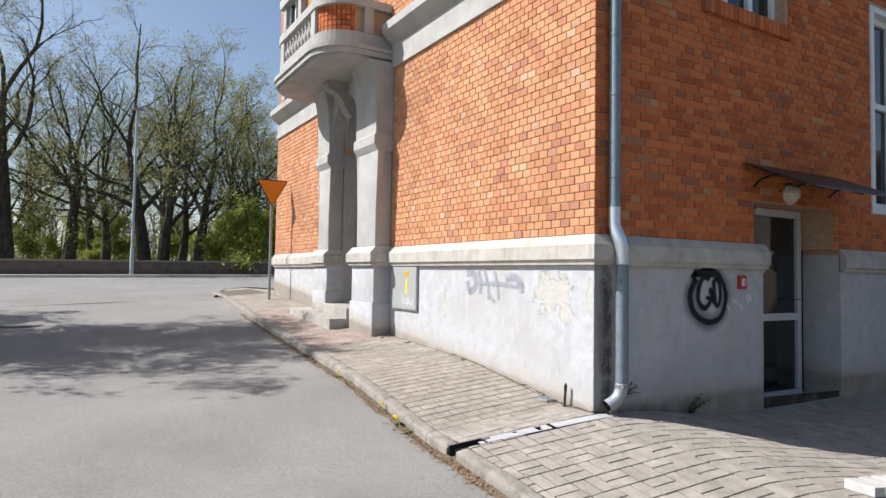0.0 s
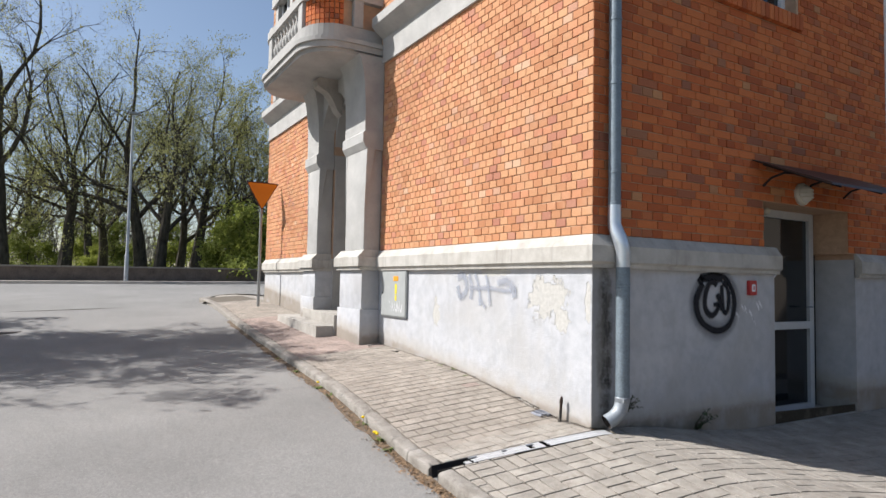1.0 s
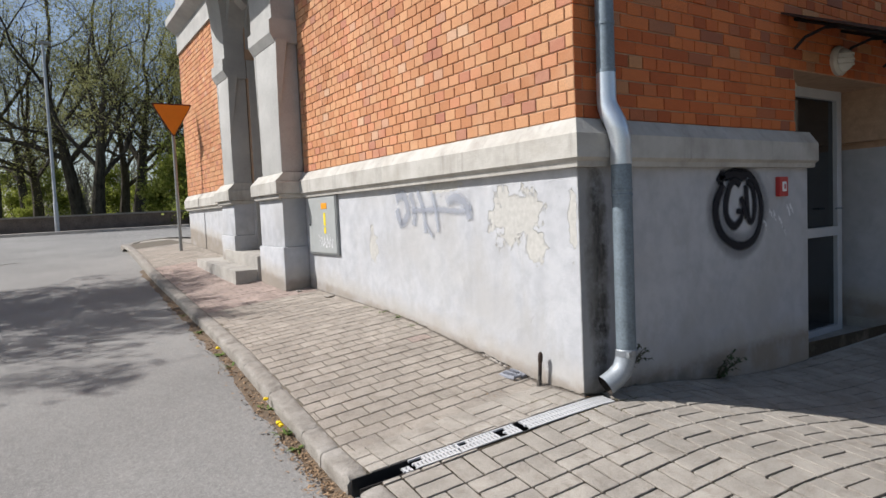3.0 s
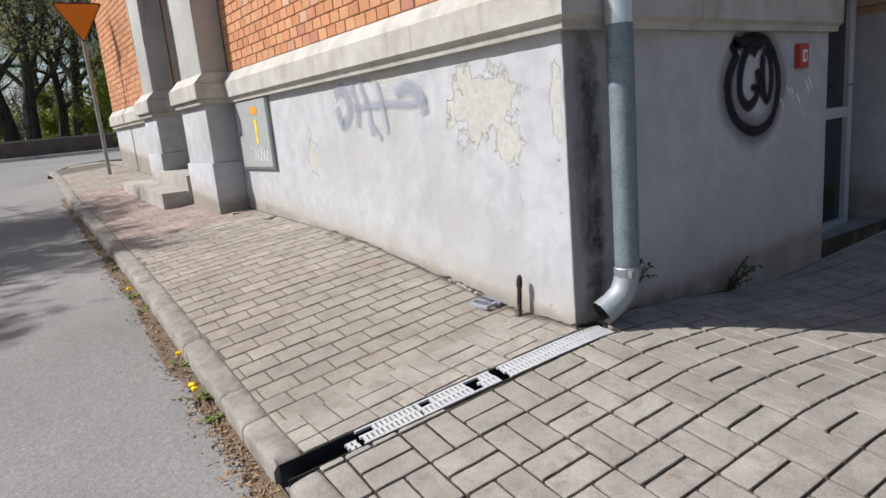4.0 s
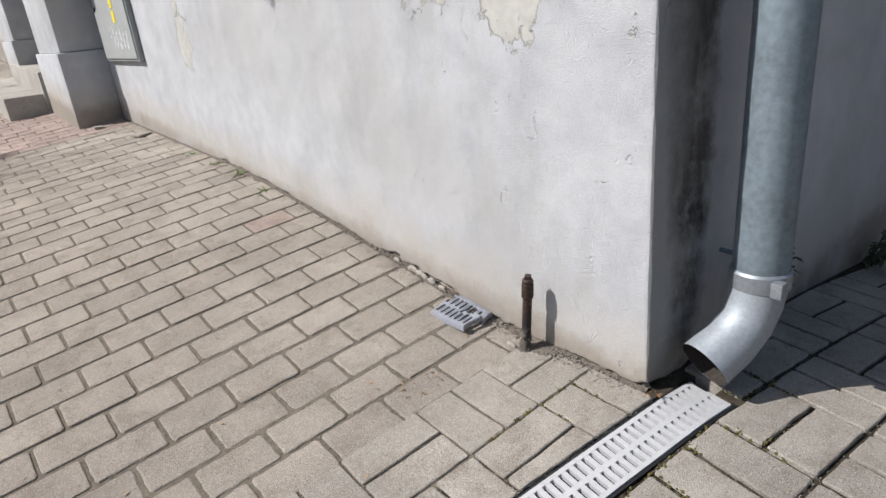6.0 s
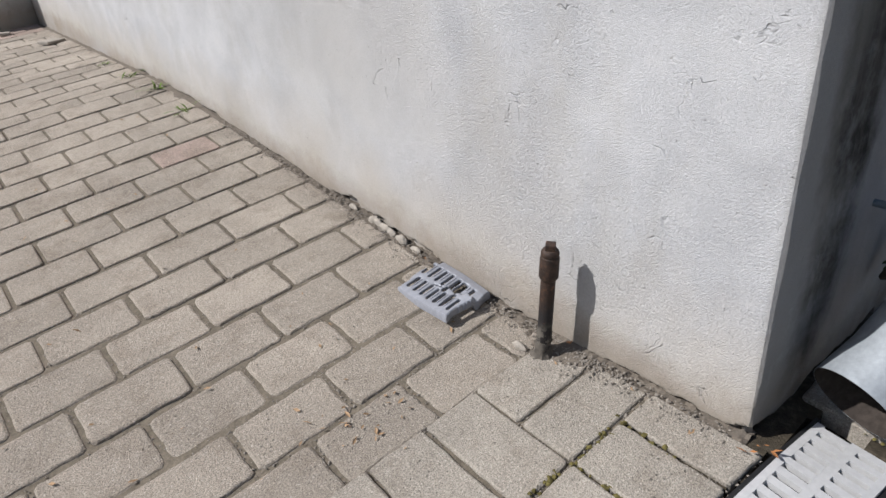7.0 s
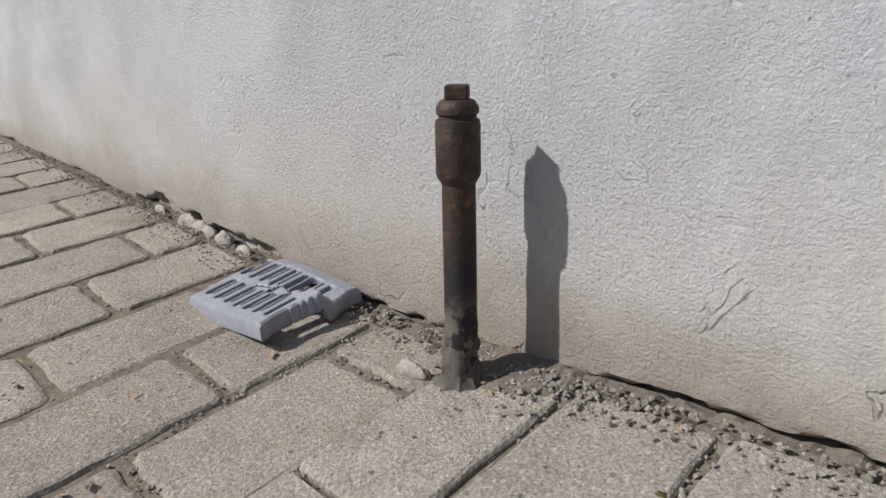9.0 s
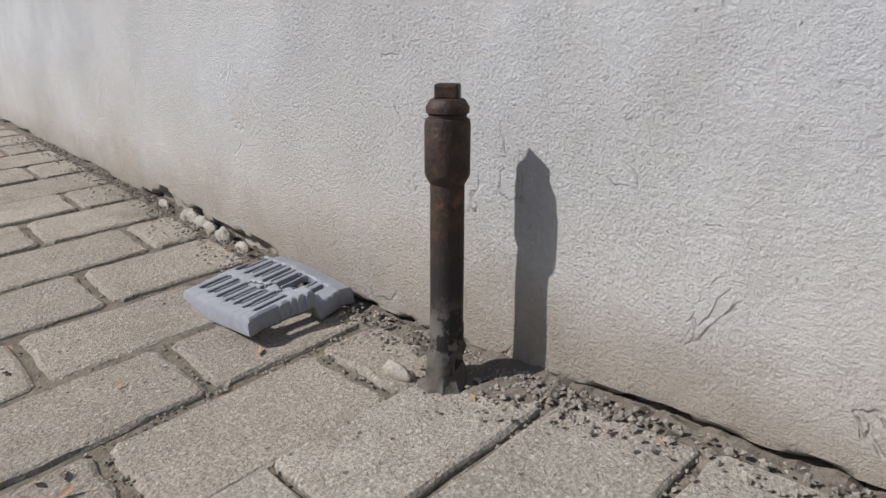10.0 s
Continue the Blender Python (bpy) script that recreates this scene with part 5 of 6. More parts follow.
bm = bmesh.new()
triangle(bm, 0.66, 0.57, 2.5, -0.045, -0.03, 0.05)
sign_plate = part("plate", bm, simple("dark_sign_rim", (0.1, 0.035, 0.02), 0.5), sign, "dark-rimmed triangular plate")
bm = bmesh.new()
triangle(bm, 0.6, 0.52, 2.478, -0.049, -0.044, 0.045)
part("face", bm, simple("orange_sign_face", (0.62, 0.2, 0.012), 0.45, vary=0.08, bump=0), sign_plate, "plain orange face")

lamp_post = thing("street_lamp", at=(-1.5, 27.7, lie(-1.5, 27.7)), label="tall grey steel street lamp with a small flat head", category="street lamp")
bm = bmesh.new()
tube(bm, [(0, 0, -0.1), (0, 0, 1.2), (0, 0, 1.25), (0, 0, 7.6)], [0.09, 0.085, 0.065, 0.05], 12)
part("pole", bm, simple("pale_steel", (0.42, 0.43, 0.44), 0.5, 0.4), lamp_post, smooth=True)
bm = bmesh.new()
box(bm, -0.18, 0.3, -0.12, 0.12, 7.58, 7.7, 0.03)
part("head", bm, M_POST, lamp_post)

M_RUBBLE = simple("park_wall_stone", (0.15, 0.12, 0.1), 0.95, vary=0.45, scale=3, bump=0.01, fine=20)
park = tagged(new("park_wall"), "long low dark rubble wall with a pale coping", "wall", kind="structure")
for x in steps(-40, 38, 6)[:-1]:
    bm = bmesh.new()
    for a, b in zip(steps(x, x + 6, 1.0), steps(x, x + 6, 1.0)[1:]):
        z = 0.92 + 0.012 * (a + 0.5)
        box(bm, a, b - 0.004, 28.5, 28.85, z - 0.5, z + 0.64)
    part("wall_length", bm, M_RUBBLE, park)
    bm = bmesh.new()
    z = 0.92 + 0.012 * (x + 3)
    prism(bm, [(28.42, 0.0), (28.42, 0.07), (28.93, 0.07), (28.93, 0.0)], (lambda y, h: (x + 0.01, y, 0.64 + h + 0.92 + 0.012 * x), lambda y, h: (x + 5.99, y, 0.64 + h + 0.92 + 0.012 * (x + 6))))
    part("coping", bm, simple("coping_stone", (0.26, 0.24, 0.21), 0.9) if x < -39 else bpy.data.materials["coping_stone"], park)
sheet("pavement_park", [-40, -20, -10, 0, 10, 20, 38], [26.6, 26.72, 27.5, 28.5], lambda x, y: lie(x, y) + (0.03 if y > 26.65 else -0.14), M_SLABS, label="pale narrow pavement along the park wall", category="pavement")

# manhole
bm = bmesh.new()
MH = (-4.6, 8.7)
lathe(bm, [(0.0, 0.0), (0.3, 0.0), (0.31, -0.004), (0.34, -0.004), (0.345, -0.02)], (0, 0, 0), 32)
mh = finish(bm, "manhole_cover", simple("cast_iron_cover", (0.19, 0.18, 0.17), 0.7, 0.3), smooth=True)
mh.location = (*MH, lie(*MH) - DROP + 0.012)
tagged(mh, "round cast-iron manhole cover in the asphalt", "manhole cover")

# ---- bricks of the two walls ----
def brick_lists(w, h, verts, faces, at, proud):
    """One brick face: at(a, z, out) places it; w along, h up."""
    b = len(verts)
    c = 0.004
    ring = lambda i, out: [at(i, i, out), at(w - i, i, out), at(w - i, h - i, out), at(i, h - i, out)]
    verts.extend(ring(0, -0.025) + ring(0, proud - 0.0025) + ring(c, proud))
    for k in (0, 4):
        for i in range(4):
            j = (i + 1) % 4
            faces.append((b + k + i, b + k + j, b + k + 4 + j, b + k + 4 + i))
    faces.append((b + 8, b + 9, b + 10, b + 11))


def spans(a0, a1, holes, z0, z1):
    out = [(a0, a1)]
    for h0, h1, g0, g1 in holes:
        if g0 < z1 - 0.004 and g1 > z0 + 0.004:
            nxt = []
            for p, q in out:
                if h0 > p + 0.01:
                    nxt.append((p, min(q, h0)))
                if h1 < q - 0.01:
                    nxt.append((max(p, h1), q))
            out = [s for s in nxt if s[1] - s[0] > 0.02]
    return out


COURSE, GAP = 0.0775, 0.0042


def brickwork(parent, single, joined, a0, a1, z0, z1, holes, widths, world_at, is_near):
    """Courses from z0 to z1; widths(row) gives the pitch and the shift of a course."""
    r = random.Random(a1)
    verts, faces, shared, count = [], [], {}, 0
    row, z = 0, z0
    while z < z1:
        pitch, shift = widths(row)
        for p, q in spans(a0, a1, holes, z, z + COURSE):
            first = math.floor((p - shift) / pitch)
            a = first * pitch + shift
            while a < q:
                s, e = max(a, p), min(a + pitch, q)
                if e - s > 0.03:
                    w, h = e - s - 2 * GAP, COURSE - 2 * GAP
                    proud = r.uniform(-0.0015, 0.0025)
                    az = (s + GAP, z + GAP + r.uniform(-0.0015, 0.0015))
                    if is_near(s, z) and count < 300:
                        key = round(w, 3)
                        if key not in shared:
                            vs, fs = [], []
                            brick_lists(w, h, vs, fs, lambda i, j, o: world_at(i, j, o), 0.0)
                            me = bpy.data.meshes.new("brick")
                            me.from_pydata(vs, [], fs)
                            me.materials.append(single)
                            shared[key] = me
                        ob = new("brick", shared[key])
                        ob.parent = parent
                        ob.location = Vector(world_at(az[0], az[1], proud)) - Vector(world_at(0, 0, 0))
                        count += 1
                    else:
                        brick_lists(w, h, verts, faces, lambda i, j, o: world_at(az[0] + i, az[1] + j, o), proud)
                a += pitch
        z += COURSE
        row += 1
    tagged(from_lists("bricks", verts, faces, joined, parent), kind="stuff")


# ---- trees ----
def bark():
    k = Mat("bark", 0.95, 0, 0.1)
    k.world_co()
    k.colour(k.ramp(k.noise(6, 5, 0.7, (1, 1, 0.3)), (0.3, (0.032, 0.028, 0.023)), (0.7, (0.115, 0.098, 0.078))))
    return k.m


def leaf_mat(name, a, b):
    k = Mat(name, 0.7, 0, 0.2)
    k.colour(k.ramp(k.chance(True), (0.0, a), (1.0, b)))
    glow = k.node("ShaderNodeBsdfTranslucent")
    k.link(k.b.inputs["Base Color"].links[0].from_socket, glow.inputs["Color"])
    both = k.node("ShaderNodeMixShader")
    both.inputs[0].default_value = 0.5
    k.link(k.b.outputs[0], both.inputs[1])
    k.link(glow.outputs[0], both.inputs[2])
    k.link(both.outputs[0], k.t.nodes["Material Output"].inputs["Surface"])
    return k.m


M_BARK = bark()
M_BUD = leaf_mat("spring_leaves", (0.2, 0.2, 0.06), (0.38, 0.37, 0.14))
M_LEAF = leaf_mat("bush_leaves", (0.16, 0.2, 0.035), (0.36, 0.38, 0.09))


def limb(verts, faces, pts, r0, r1, seg):
    n = len(pts)
    base = len(verts)
    d = (pts[-1] - pts[0]).normalized()
    u = d.orthogonal().normalized()
    v = d.cross(u)
    for i, p in enumerate(pts):
        r = r0 + (r1 - r0) * i / (n - 1)
        for k in range(seg):
            a = 2 * math.pi * k / seg
            verts.append(tuple(p + (u * math.cos(a) + v * math.sin(a)) * r))
    for i in range(n - 1):
        for k in range(seg):
            j = (k + 1) % seg
            faces.append((base + i * seg + k, base + i * seg + j, base + (i + 1) * seg + j, base + (i + 1) * seg + k))


def tree(name, seed, tall, girth, lean, label, buds=900, depth=5, spread=1.0, leaf=0.05, mat=None, fork=0.3, wood=M_BARK):
    """A bare spring tree: trunk and limbs in one mesh, small opening leaves in another."""
    r = random.Random(seed)
    vs, fs, tips = [], [], []

    def grow(p, d, length, rad, level):
        n = (7, 7, 5, 4, 3, 2)[level]
        pts = [p]
        for i in range(n - 1):
            bend = (0.12, 0.3, 0.4, 0.45, 0.5, 0.5)[level]
            d = (d + Vector((r.uniform(-1, 1), r.uniform(-1, 1), r.uniform(-0.8, 1.0))) * bend).normalized()
            pts.append(pts[-1] + d * length / (n - 1))
        tip = rad * (0.3 if level < 2 else 0.3)
        limb(vs, fs, pts, rad, tip, (9, 6, 5, 4, 3, 3)[level])
        if level >= depth - 2:
            tips.extend(pts[1:])
        if level >= depth:
            return
        kids = (r.randint(7, 8), r.randint(8, 9), r.randint(6, 7), r.randint(5, 6), r.randint(4, 5))[level]
        for i in range(kids):
            f = fork + (1 - fork) * (i + r.random()) / kids if level == 0 else 0.2 + 0.8 * (i + r.random()) / kids
            x = f * (n - 1)
            k = min(n - 2, int(x))
            q = pts[k].lerp(pts[k + 1], x - k)
            axis = (pts[k + 1] - pts[k]).normalized()
            side = axis.orthogonal().normalized()
            side.rotate(Matrix.Rotation(r.uniform(0, 2 * math.pi), 3, axis))
            open_ = r.uniform(0.45, 1.25) * spread if level == 0 else r.uniform(0.6, 1.4)
            nd = (axis + side * open_ + Vector((0, 0, 0.05))).normalized()
            here = rad + (tip - rad) * f
            if level == 0 and i >= kids - 2:
                q, nd, here = pts[-1] - axis * 0.05, (axis + side * 0.35).normalized(), tip * 1.5
            grow(q, nd, length * (r.uniform(0.85, 1.15) if level == 0 else r.uniform(0.36, 0.6)) * (1.1 - 0.35 * f), here * (r.uniform(0.42, 0.6) if level == 0 else r.uniform(0.34, 0.5) if level == 1 else r.uniform(0.46, 0.66)), level + 1)

    grow(Vector((0, 0, -0.3)), Vector((lean[0], lean[1], 1)).normalized(), tall * (0.42 if depth > 3 else 0.6), girth, 0)
    ob = thing(name, label=label, category="tree" if depth > 3 else "bush")
    from_lists("trunk", vs, fs, wood, ob)
    lv, lf = [], []
    for i in range(buds):
        p = r.choice(tips) + Vector((r.gauss(0, 1), r.gauss(0, 1), r.gauss(0, 1))) * leaf * 1.6
        a = Vector((r.gauss(0, 1), r.gauss(0, 1), r.gauss(0, 1))).normalized()
        b = a.orthogonal().normalized()
        s = leaf * r.uniform(0.5, 1.2)
        q = len(lv)
        lv.extend(tuple(p + v) for v in (-a * s, b * s * 0.55, a * s, -b * s * 0.55))
        lf.append((q, q + 1, q + 2, q + 3))
    tagged(from_lists("crown", lv, lf, mat or M_BUD, ob), kind="stuff")
    return ob


def at_view(px, depth):
    """A place seen that far across and away from the start of the walk."""
    f, s = Vector((0.512, 0.859)), Vector((0.859, -0.512))
    p = Vector((-3.97, -4.05)) + f * depth + s * (px * depth)
    return p.x, p.y, lie(max(-14, min(14, p.x)), p.y) + 0.05


WOOD = [
    tree("tree", 11, 14.5, 0.36, (0.16, 0.0), "tall leaning bare tree with opening buds behind the park wall", 11000, fork=0.5),
    tree("tree", 12, 15.0, 0.34, (-0.03, 0.02), "tall bare spring tree with dense twigs behind the park wall", 9000, fork=0.4, spread=1.45),
    tree("tree", 13, 13.5, 0.3, (0.06, -0.02), "bare spring tree with a forked dark trunk behind the park wall", 11000, fork=0.3, spread=1.4),
    tree("tree", 17, 16.5, 0.38, (-0.02, 0.0), "large old bare tree with wide limbs behind the park wall", 5000, fork=0.5, spread=1.3),
]
SPOTS = ((0, -0.60, 37, 40, 1.0), (1, -0.475, 38, 0, 1.0), (2, -0.445, 36, 70, 1.0), (3, -0.70, 34, 10, 1.25),
         (1, -0.39, 40, 130, 0.93), (0, -0.33, 42, 160, 0.86), (2, -0.29, 40, 250, 0.85), (1, -0.56, 50, 300, 1.0),
         (3, -0.65, 52, 90, 0.95), (2, -0.24, 48, 20, 0.9), (0, -0.45, 58, 280, 1.0), (2, -0.70, 47, 330, 0.95),
         (2, -0.415, 44, 15, 0.95), (1, -0.535, 42, 60, 0.9), (3, -0.52, 66, 145, 0.9), (1, -0.27, 64, 310, 0.8))
used = set()
for kind, px, depth, turn, size in SPOTS:
    size *= 1.2 if px < -0.5 else 1.28
    m = pose(*at_view(px, depth), 0, 0, turn) @ Matrix.Diagonal((size, size, size, 1))
    if kind not in used:
        used.add(kind)
        WOOD[kind].matrix_world = m
    else:
        copy_thing(WOOD[kind], pose(*at_view(px, depth), 0, 0, turn)).scale = (size, size, size)
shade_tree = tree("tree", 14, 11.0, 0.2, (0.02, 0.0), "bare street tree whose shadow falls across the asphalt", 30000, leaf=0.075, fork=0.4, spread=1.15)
shade_tree.matrix_world = pose(-9.3, 9.0, lie(-9.3, 9.0), 0, 0, 75)
second = copy_thing(shade_tree, pose(-11.6, 11.5, lie(-11.6, 11.5), 0, 0, 20))
second.scale = (0.95, 0.95, 0.95)
second["label"] = "budding street tree beside the asphalt road"
shade_tree["label"] = "bare street tree whose shadow falls across the asphalt"

bush = tree("bush", 31, 3.4, 0.05, (0, 0), "fresh green leafy bush behind the park wall", 4200, 3, 1.5, 0.1, M_LEAF, 0.05)
first = True
for px, depth, turn, size in ((-0.315, 34.5, 0, 1.15), (-0.345, 36, 80, 0.9), (-0.285, 35, 160, 1.0), (-0.55, 44, 200, 0.6), (-0.62, 46, 300, 0.7), (-0.66, 47, 60, 1.2), (-0.52, 52, 20, 1.3), (-0.43, 50, 220, 1.2), (-0.36, 48, 140, 1.2), (-0.58, 55, 240, 1.4), (-0.72, 52, 40, 1.4), (-0.3, 50, 310, 1.4)):
    m = pose(*at_view(px, depth), 0, 0, turn)
    if first:
        bush.matrix_world = m @ Matrix.Diagonal((size, size, size, 1))
        first = False
    else:
        copy_thing(bush, m).scale = (size, size, size)
vs, fs = [], []
rw = random.Random(8)
for i in range(420):
    x0, y0 = rw.uniform(-75, 45), rw.uniform(78, 110)
    h = rw.uniform(5, 11)
    p = Vector((x0, y0, 1.0))
    limb(vs, fs, [p, p + Vector((rw.uniform(-0.5, 0.5), 0, h * 0.5)), p + Vector((rw.uniform(-1, 1), 0, h))], 0.16, 0.04, 4)
    for j in range(16):
        q = p + Vector((0, 0, h * rw.uniform(0.2, 1)))
        e = q + Vector((rw.uniform(-2.2, 2.2), rw.uniform(-2, 2), rw.uniform(0.3, 2.2)))
        limb(vs, fs, [q, q.lerp(e, 0.5) + Vector((0, 0, 0.2)), e], 0.06, 0.02, 3)
# Bark paler than M_BARK, with the haze of distance put into its colour.
far_woods = from_lists("far_woods", vs, fs, simple("hazy_bark", (0.13, 0.12, 0.1), 1.0), None)
tagged(far_woods, "hazy far woodland edge of bare trees", "woods", kind="stuff")

# ---- weeds, litter and loose stones ----
M_STALK = simple("weed_green", (0.1, 0.15, 0.03), 0.8, vary=0.4, bump=0)
M_DRY = simple("dry_litter", (0.3, 0.2, 0.12), 0.9, vary=0.5, scale=40, bump=0)
M_PETAL = simple("dandelion_yellow", (0.8, 0.55, 0.01), 0.7, vary=0.15, scale=300, bump=0)
M_PEBBLE = simple("loose_grit", (0.21, 0.188, 0.163), 0.95, vary=0.45, scale=60, bump=0.001)


def blade(verts, faces, p, d, length, width, droop=0.4):
    side = d.cross(Vector((0, 0, 1)))
    side = side.normalized() if side.length > 1e-3 else Vector((1, 0, 0))
    b = len(verts)
    for i, (f, w) in enumerate(((0, 0.5), (0.35, 1.0), (0.7, 0.8), (1.0, 0.05))):
        c = p + d * length * f + Vector((0, 0, -droop * length * f * f))
        verts.extend((tuple(c + side * width * w / 2), tuple(c - side * width * w / 2)))
        if i:
            k = b + 2 * i
            faces.append((k - 2, k - 1, k + 1, k))


def tuft(name, at, n, length, width, label, category, seed, up=1.0):
    r = random.Random(seed)
    ob = thing(name, at=at, label=label, category=category)
    vs, fs = [], []
    for i in range(n):
        a = r.uniform(0, 2 * math.pi)
        d = Vector((math.cos(a), math.sin(a), r.uniform(0.3, 1.2) * up)).normalized()
        blade(vs, fs, Vector((r.gauss(0, 0.012), r.gauss(0, 0.012), 0)), d, length * r.uniform(0.5, 1.2), width)
    tagged(from_lists("leaves", vs, fs, M_STALK, ob), kind="stuff")
    return ob


def kerb_foot(y, out=0.03):
    x = kerb_x(y) - out
    return (x, y, lie(x, y) - DROP)


for i, (y, flowers) in enumerate(((0.75, 0), (0.92, 2), (1.3, 1), (2.15, 0), (2.5, 1), (3.4, 0), (4.3, 0))):
    ob = tuft("dandelion" if flowers else "weed", kerb_foot(y), 16, 0.085, 0.016, "dandelion with yellow flowers growing at the kerb" if flowers else "small green weed growing at the kerb", "plant", 50 + i)
    rf = random.Random(i)
    for f in range(flowers):
        bm = bmesh.new()
        bmesh.ops.create_icosphere(bm, subdivisions=2, radius=0.017, matrix=Matrix.Translation((rf.uniform(-0.04, 0.0), 0.05 * f - 0.02, 0.075)) @ Matrix.Diagonal((1, 1, 0.6, 1)))
        for v in bm.verts:
            v.co += Vector((rf.uniform(-1, 1), rf.uniform(-1, 1), rf.uniform(-1, 1))) * 0.003
        part("flower", bm, M_PETAL, ob)
for i, (x, y, n) in enumerate(((-0.05, 1.78, 10), (-0.04, 2.05, 14), (-0.05, 2.3, 14), (-0.06, 2.6, 8))):
    tuft("grass_tuft", (x, y, lie(x, y)), n, 0.06, 0.006, "small green grass tuft at the foot of the wall", "grass", 80 + i)


def twiggy(at, seed, size, label):
    r = random.Random(seed)
    ob = thing("weed_shrub", at=at, label=label, category="plant")
    vs, fs, lv, lf = [], [], [], []
    for i in range(9):
        a = r.uniform(0, 2 * math.pi)
        p = Vector((0, 0, 0))
        d = Vector((math.cos(a) * 0.9, -abs(math.sin(a)) * 0.5, r.uniform(0.5, 1.3))).normalized()
        pts = [p]
        for s in range(5):
            d = (d + Vector((r.uniform(-1, 1), r.uniform(-0.6, 0.3), r.uniform(-0.7, 0.5))) * 0.35).normalized()
            pts.append(pts[-1] + d * size * 0.22)
        limb(vs, fs, pts, 0.004, 0.0015, 4)
        for q in pts[1:]:
            for _ in range(3):
                w = Vector((r.uniform(-1, 1), r.uniform(-1, 1), r.uniform(-0.3, 1))).normalized()
                blade(lv, lf, q, w, size * 0.14, size * 0.07)
    from_lists("stem", vs, fs, M_BARK, ob)
    tagged(from_lists("leaves", lv, lf, simple("dull_weed", (0.05, 0.075, 0.03), 0.8, vary=0.4, bump=0) if "dull_weed" not in bpy.data.materials else bpy.data.materials["dull_weed"], ob), kind="stuff")


twiggy((1.25, -0.03, lie(1.25, -0.03)), 5, 0.2, "low straggly weed growing at the foot of the shaded wall")
twiggy((0.34, -0.02, lie(0.34, -0.02) + 0.12), 6, 0.15, "thin dry weed behind the downpipe")


def flakes(name, spots, mat, size, label, category, flat=0.5, seed=0, lumps=False):
    """Many small flakes or lumps at given places, as one object."""
    r = random.Random(seed)
    vs, fs = [], []
    for p in spots:
        s = size * r.uniform(0.35, 1.3)
        b = len(vs)
        rot = Euler((r.uniform(-0.6, 0.6), r.uniform(-0.6, 0.6), r.uniform(0, 6.3))).to_matrix()
        if lumps:
            pts = [Vector((x, y, z)) * s * r.uniform(0.7, 1.2) for x, y, z in ((1, 0, 0), (0.3, 0.9, 0), (-0.8, 0.6, 0), (-0.8, -0.6, 0), (0.3, -0.95, 0), (0.1, 0, 0.75), (0, 0.1, -0.5))]
            fcs = [(i, (i + 1) % 5, 5) for i in range(5)] + [((i + 1) % 5, i, 6) for i in range(5)]
        else:
            pts = [Vector((x, y, z)) * s for x, y, z in ((-1.2, 0, 0), (-0.2, 0.45, 0.15), (1.2, 0.1, 0), (0.1, -0.45, 0.1))]
            fcs = [(0, 1, 2, 3)]
        vs.extend(tuple(Vector(p) + rot @ q) for q in pts)
        fs.extend(tuple(b + i for i in f) for f in fcs)
    ob = from_lists(name, vs, fs, mat, None)
    return tagged(ob, label, category, kind="stuff")


rl = random.Random(21)
spots = []
for i in range(2600):
    y = rl.uniform(-0.6, 5.5) if rl.random() < 0.7 else rl.uniform(-0.5, 0.9)
    o = abs(rl.gauss(0, 0.055))
    x = kerb_x(y) - 0.004 - o
    spots.append((x, y, lie(x, y) - DROP + 0.004 + rl.uniform(0, 0.012)))
flakes("leaf_litter", spots, M_DRY, 0.011, "brown dry leaf litter along the kerb", "litter", seed=1)
spots = []
for i in range(420):
    y = rl.uniform(-0.4, 4)
    x = kerb_x(y) - 0.004 - abs(rl.gauss(0, 0.04))
    spots.append((x, y, lie(x, y) - DROP + 0.003))
flakes("kerb_grit", spots, M_PEBBLE, 0.007, "pale grit and crumbs along the kerb", "grit", seed=2, lumps=True)
bm = bmesh.new()
ys = steps(-0.9, 8, 0.05)
last = None
for y in ys:
    w = 0.09 + 0.05 * noise.noise((y * 4, 0.3, 0))
    now = []
    for i in range(6):
        x = kerb_x(y) + 0.01 - w * i / 5
        now.append(bm.verts.new((x, y, lie(x, y) - DROP + 0.014 * (1 - i / 5) + 0.006 * noise.noise((x * 40, y * 40, 1)) - (0.004 if i == 5 else 0))))
    if last:
        for i in range(5):
            bm.faces.new((last[i], last[i + 1], now[i + 1], now[i]))
    last = now
tagged(finish(bm, "gutter_dirt", simple("gutter_soil", (0.13, 0.095, 0.065), 1.0, vary=0.4, scale=50, bump=0.004), smooth=True), "brown soil gathered in the gutter", "soil", kind="structure")

# soil along the foot of the street wall
bm = bmesh.new()
last = None
for y in steps(0.0, 1.4, 0.006) + steps(1.42, 4.0, 0.03):
    w = 0.034 + 0.014 * noise.noise((y * 9, 1.7, 0)) + 0.03 * math.exp(-((y - 0.3) / 0.07) ** 2)
    now = []
    for i in range(9):
        x = 0.02 - (w + 0.016) * i / 8
        up = 0.004 * (1 - i / 8) ** 0.7 + 0.006 * math.exp(-((y - 0.3) / 0.06) ** 2)
        bump = 0.006 * noise.noise((x * 90, y * 90, 0)) + 0.004 * noise.noise((x * 230, y * 230, 3))
        now.append(bm.verts.new((x, y, lie(x, y) + up + bump - (0.008 if i == 8 else 0.002))))
    if last:
        for i in range(8):
            bm.faces.new((last[i], last[i + 1], now[i + 1], now[i]))
    last = now
tagged(finish(bm, "wall_foot_soil", simple("grey_soil", (0.135, 0.115, 0.095), 1.0, vary=0.4, scale=70, bump=0.002, fine=400)), "grey crumbly soil along the foot of the wall", "soil", kind="structure")
spots = []
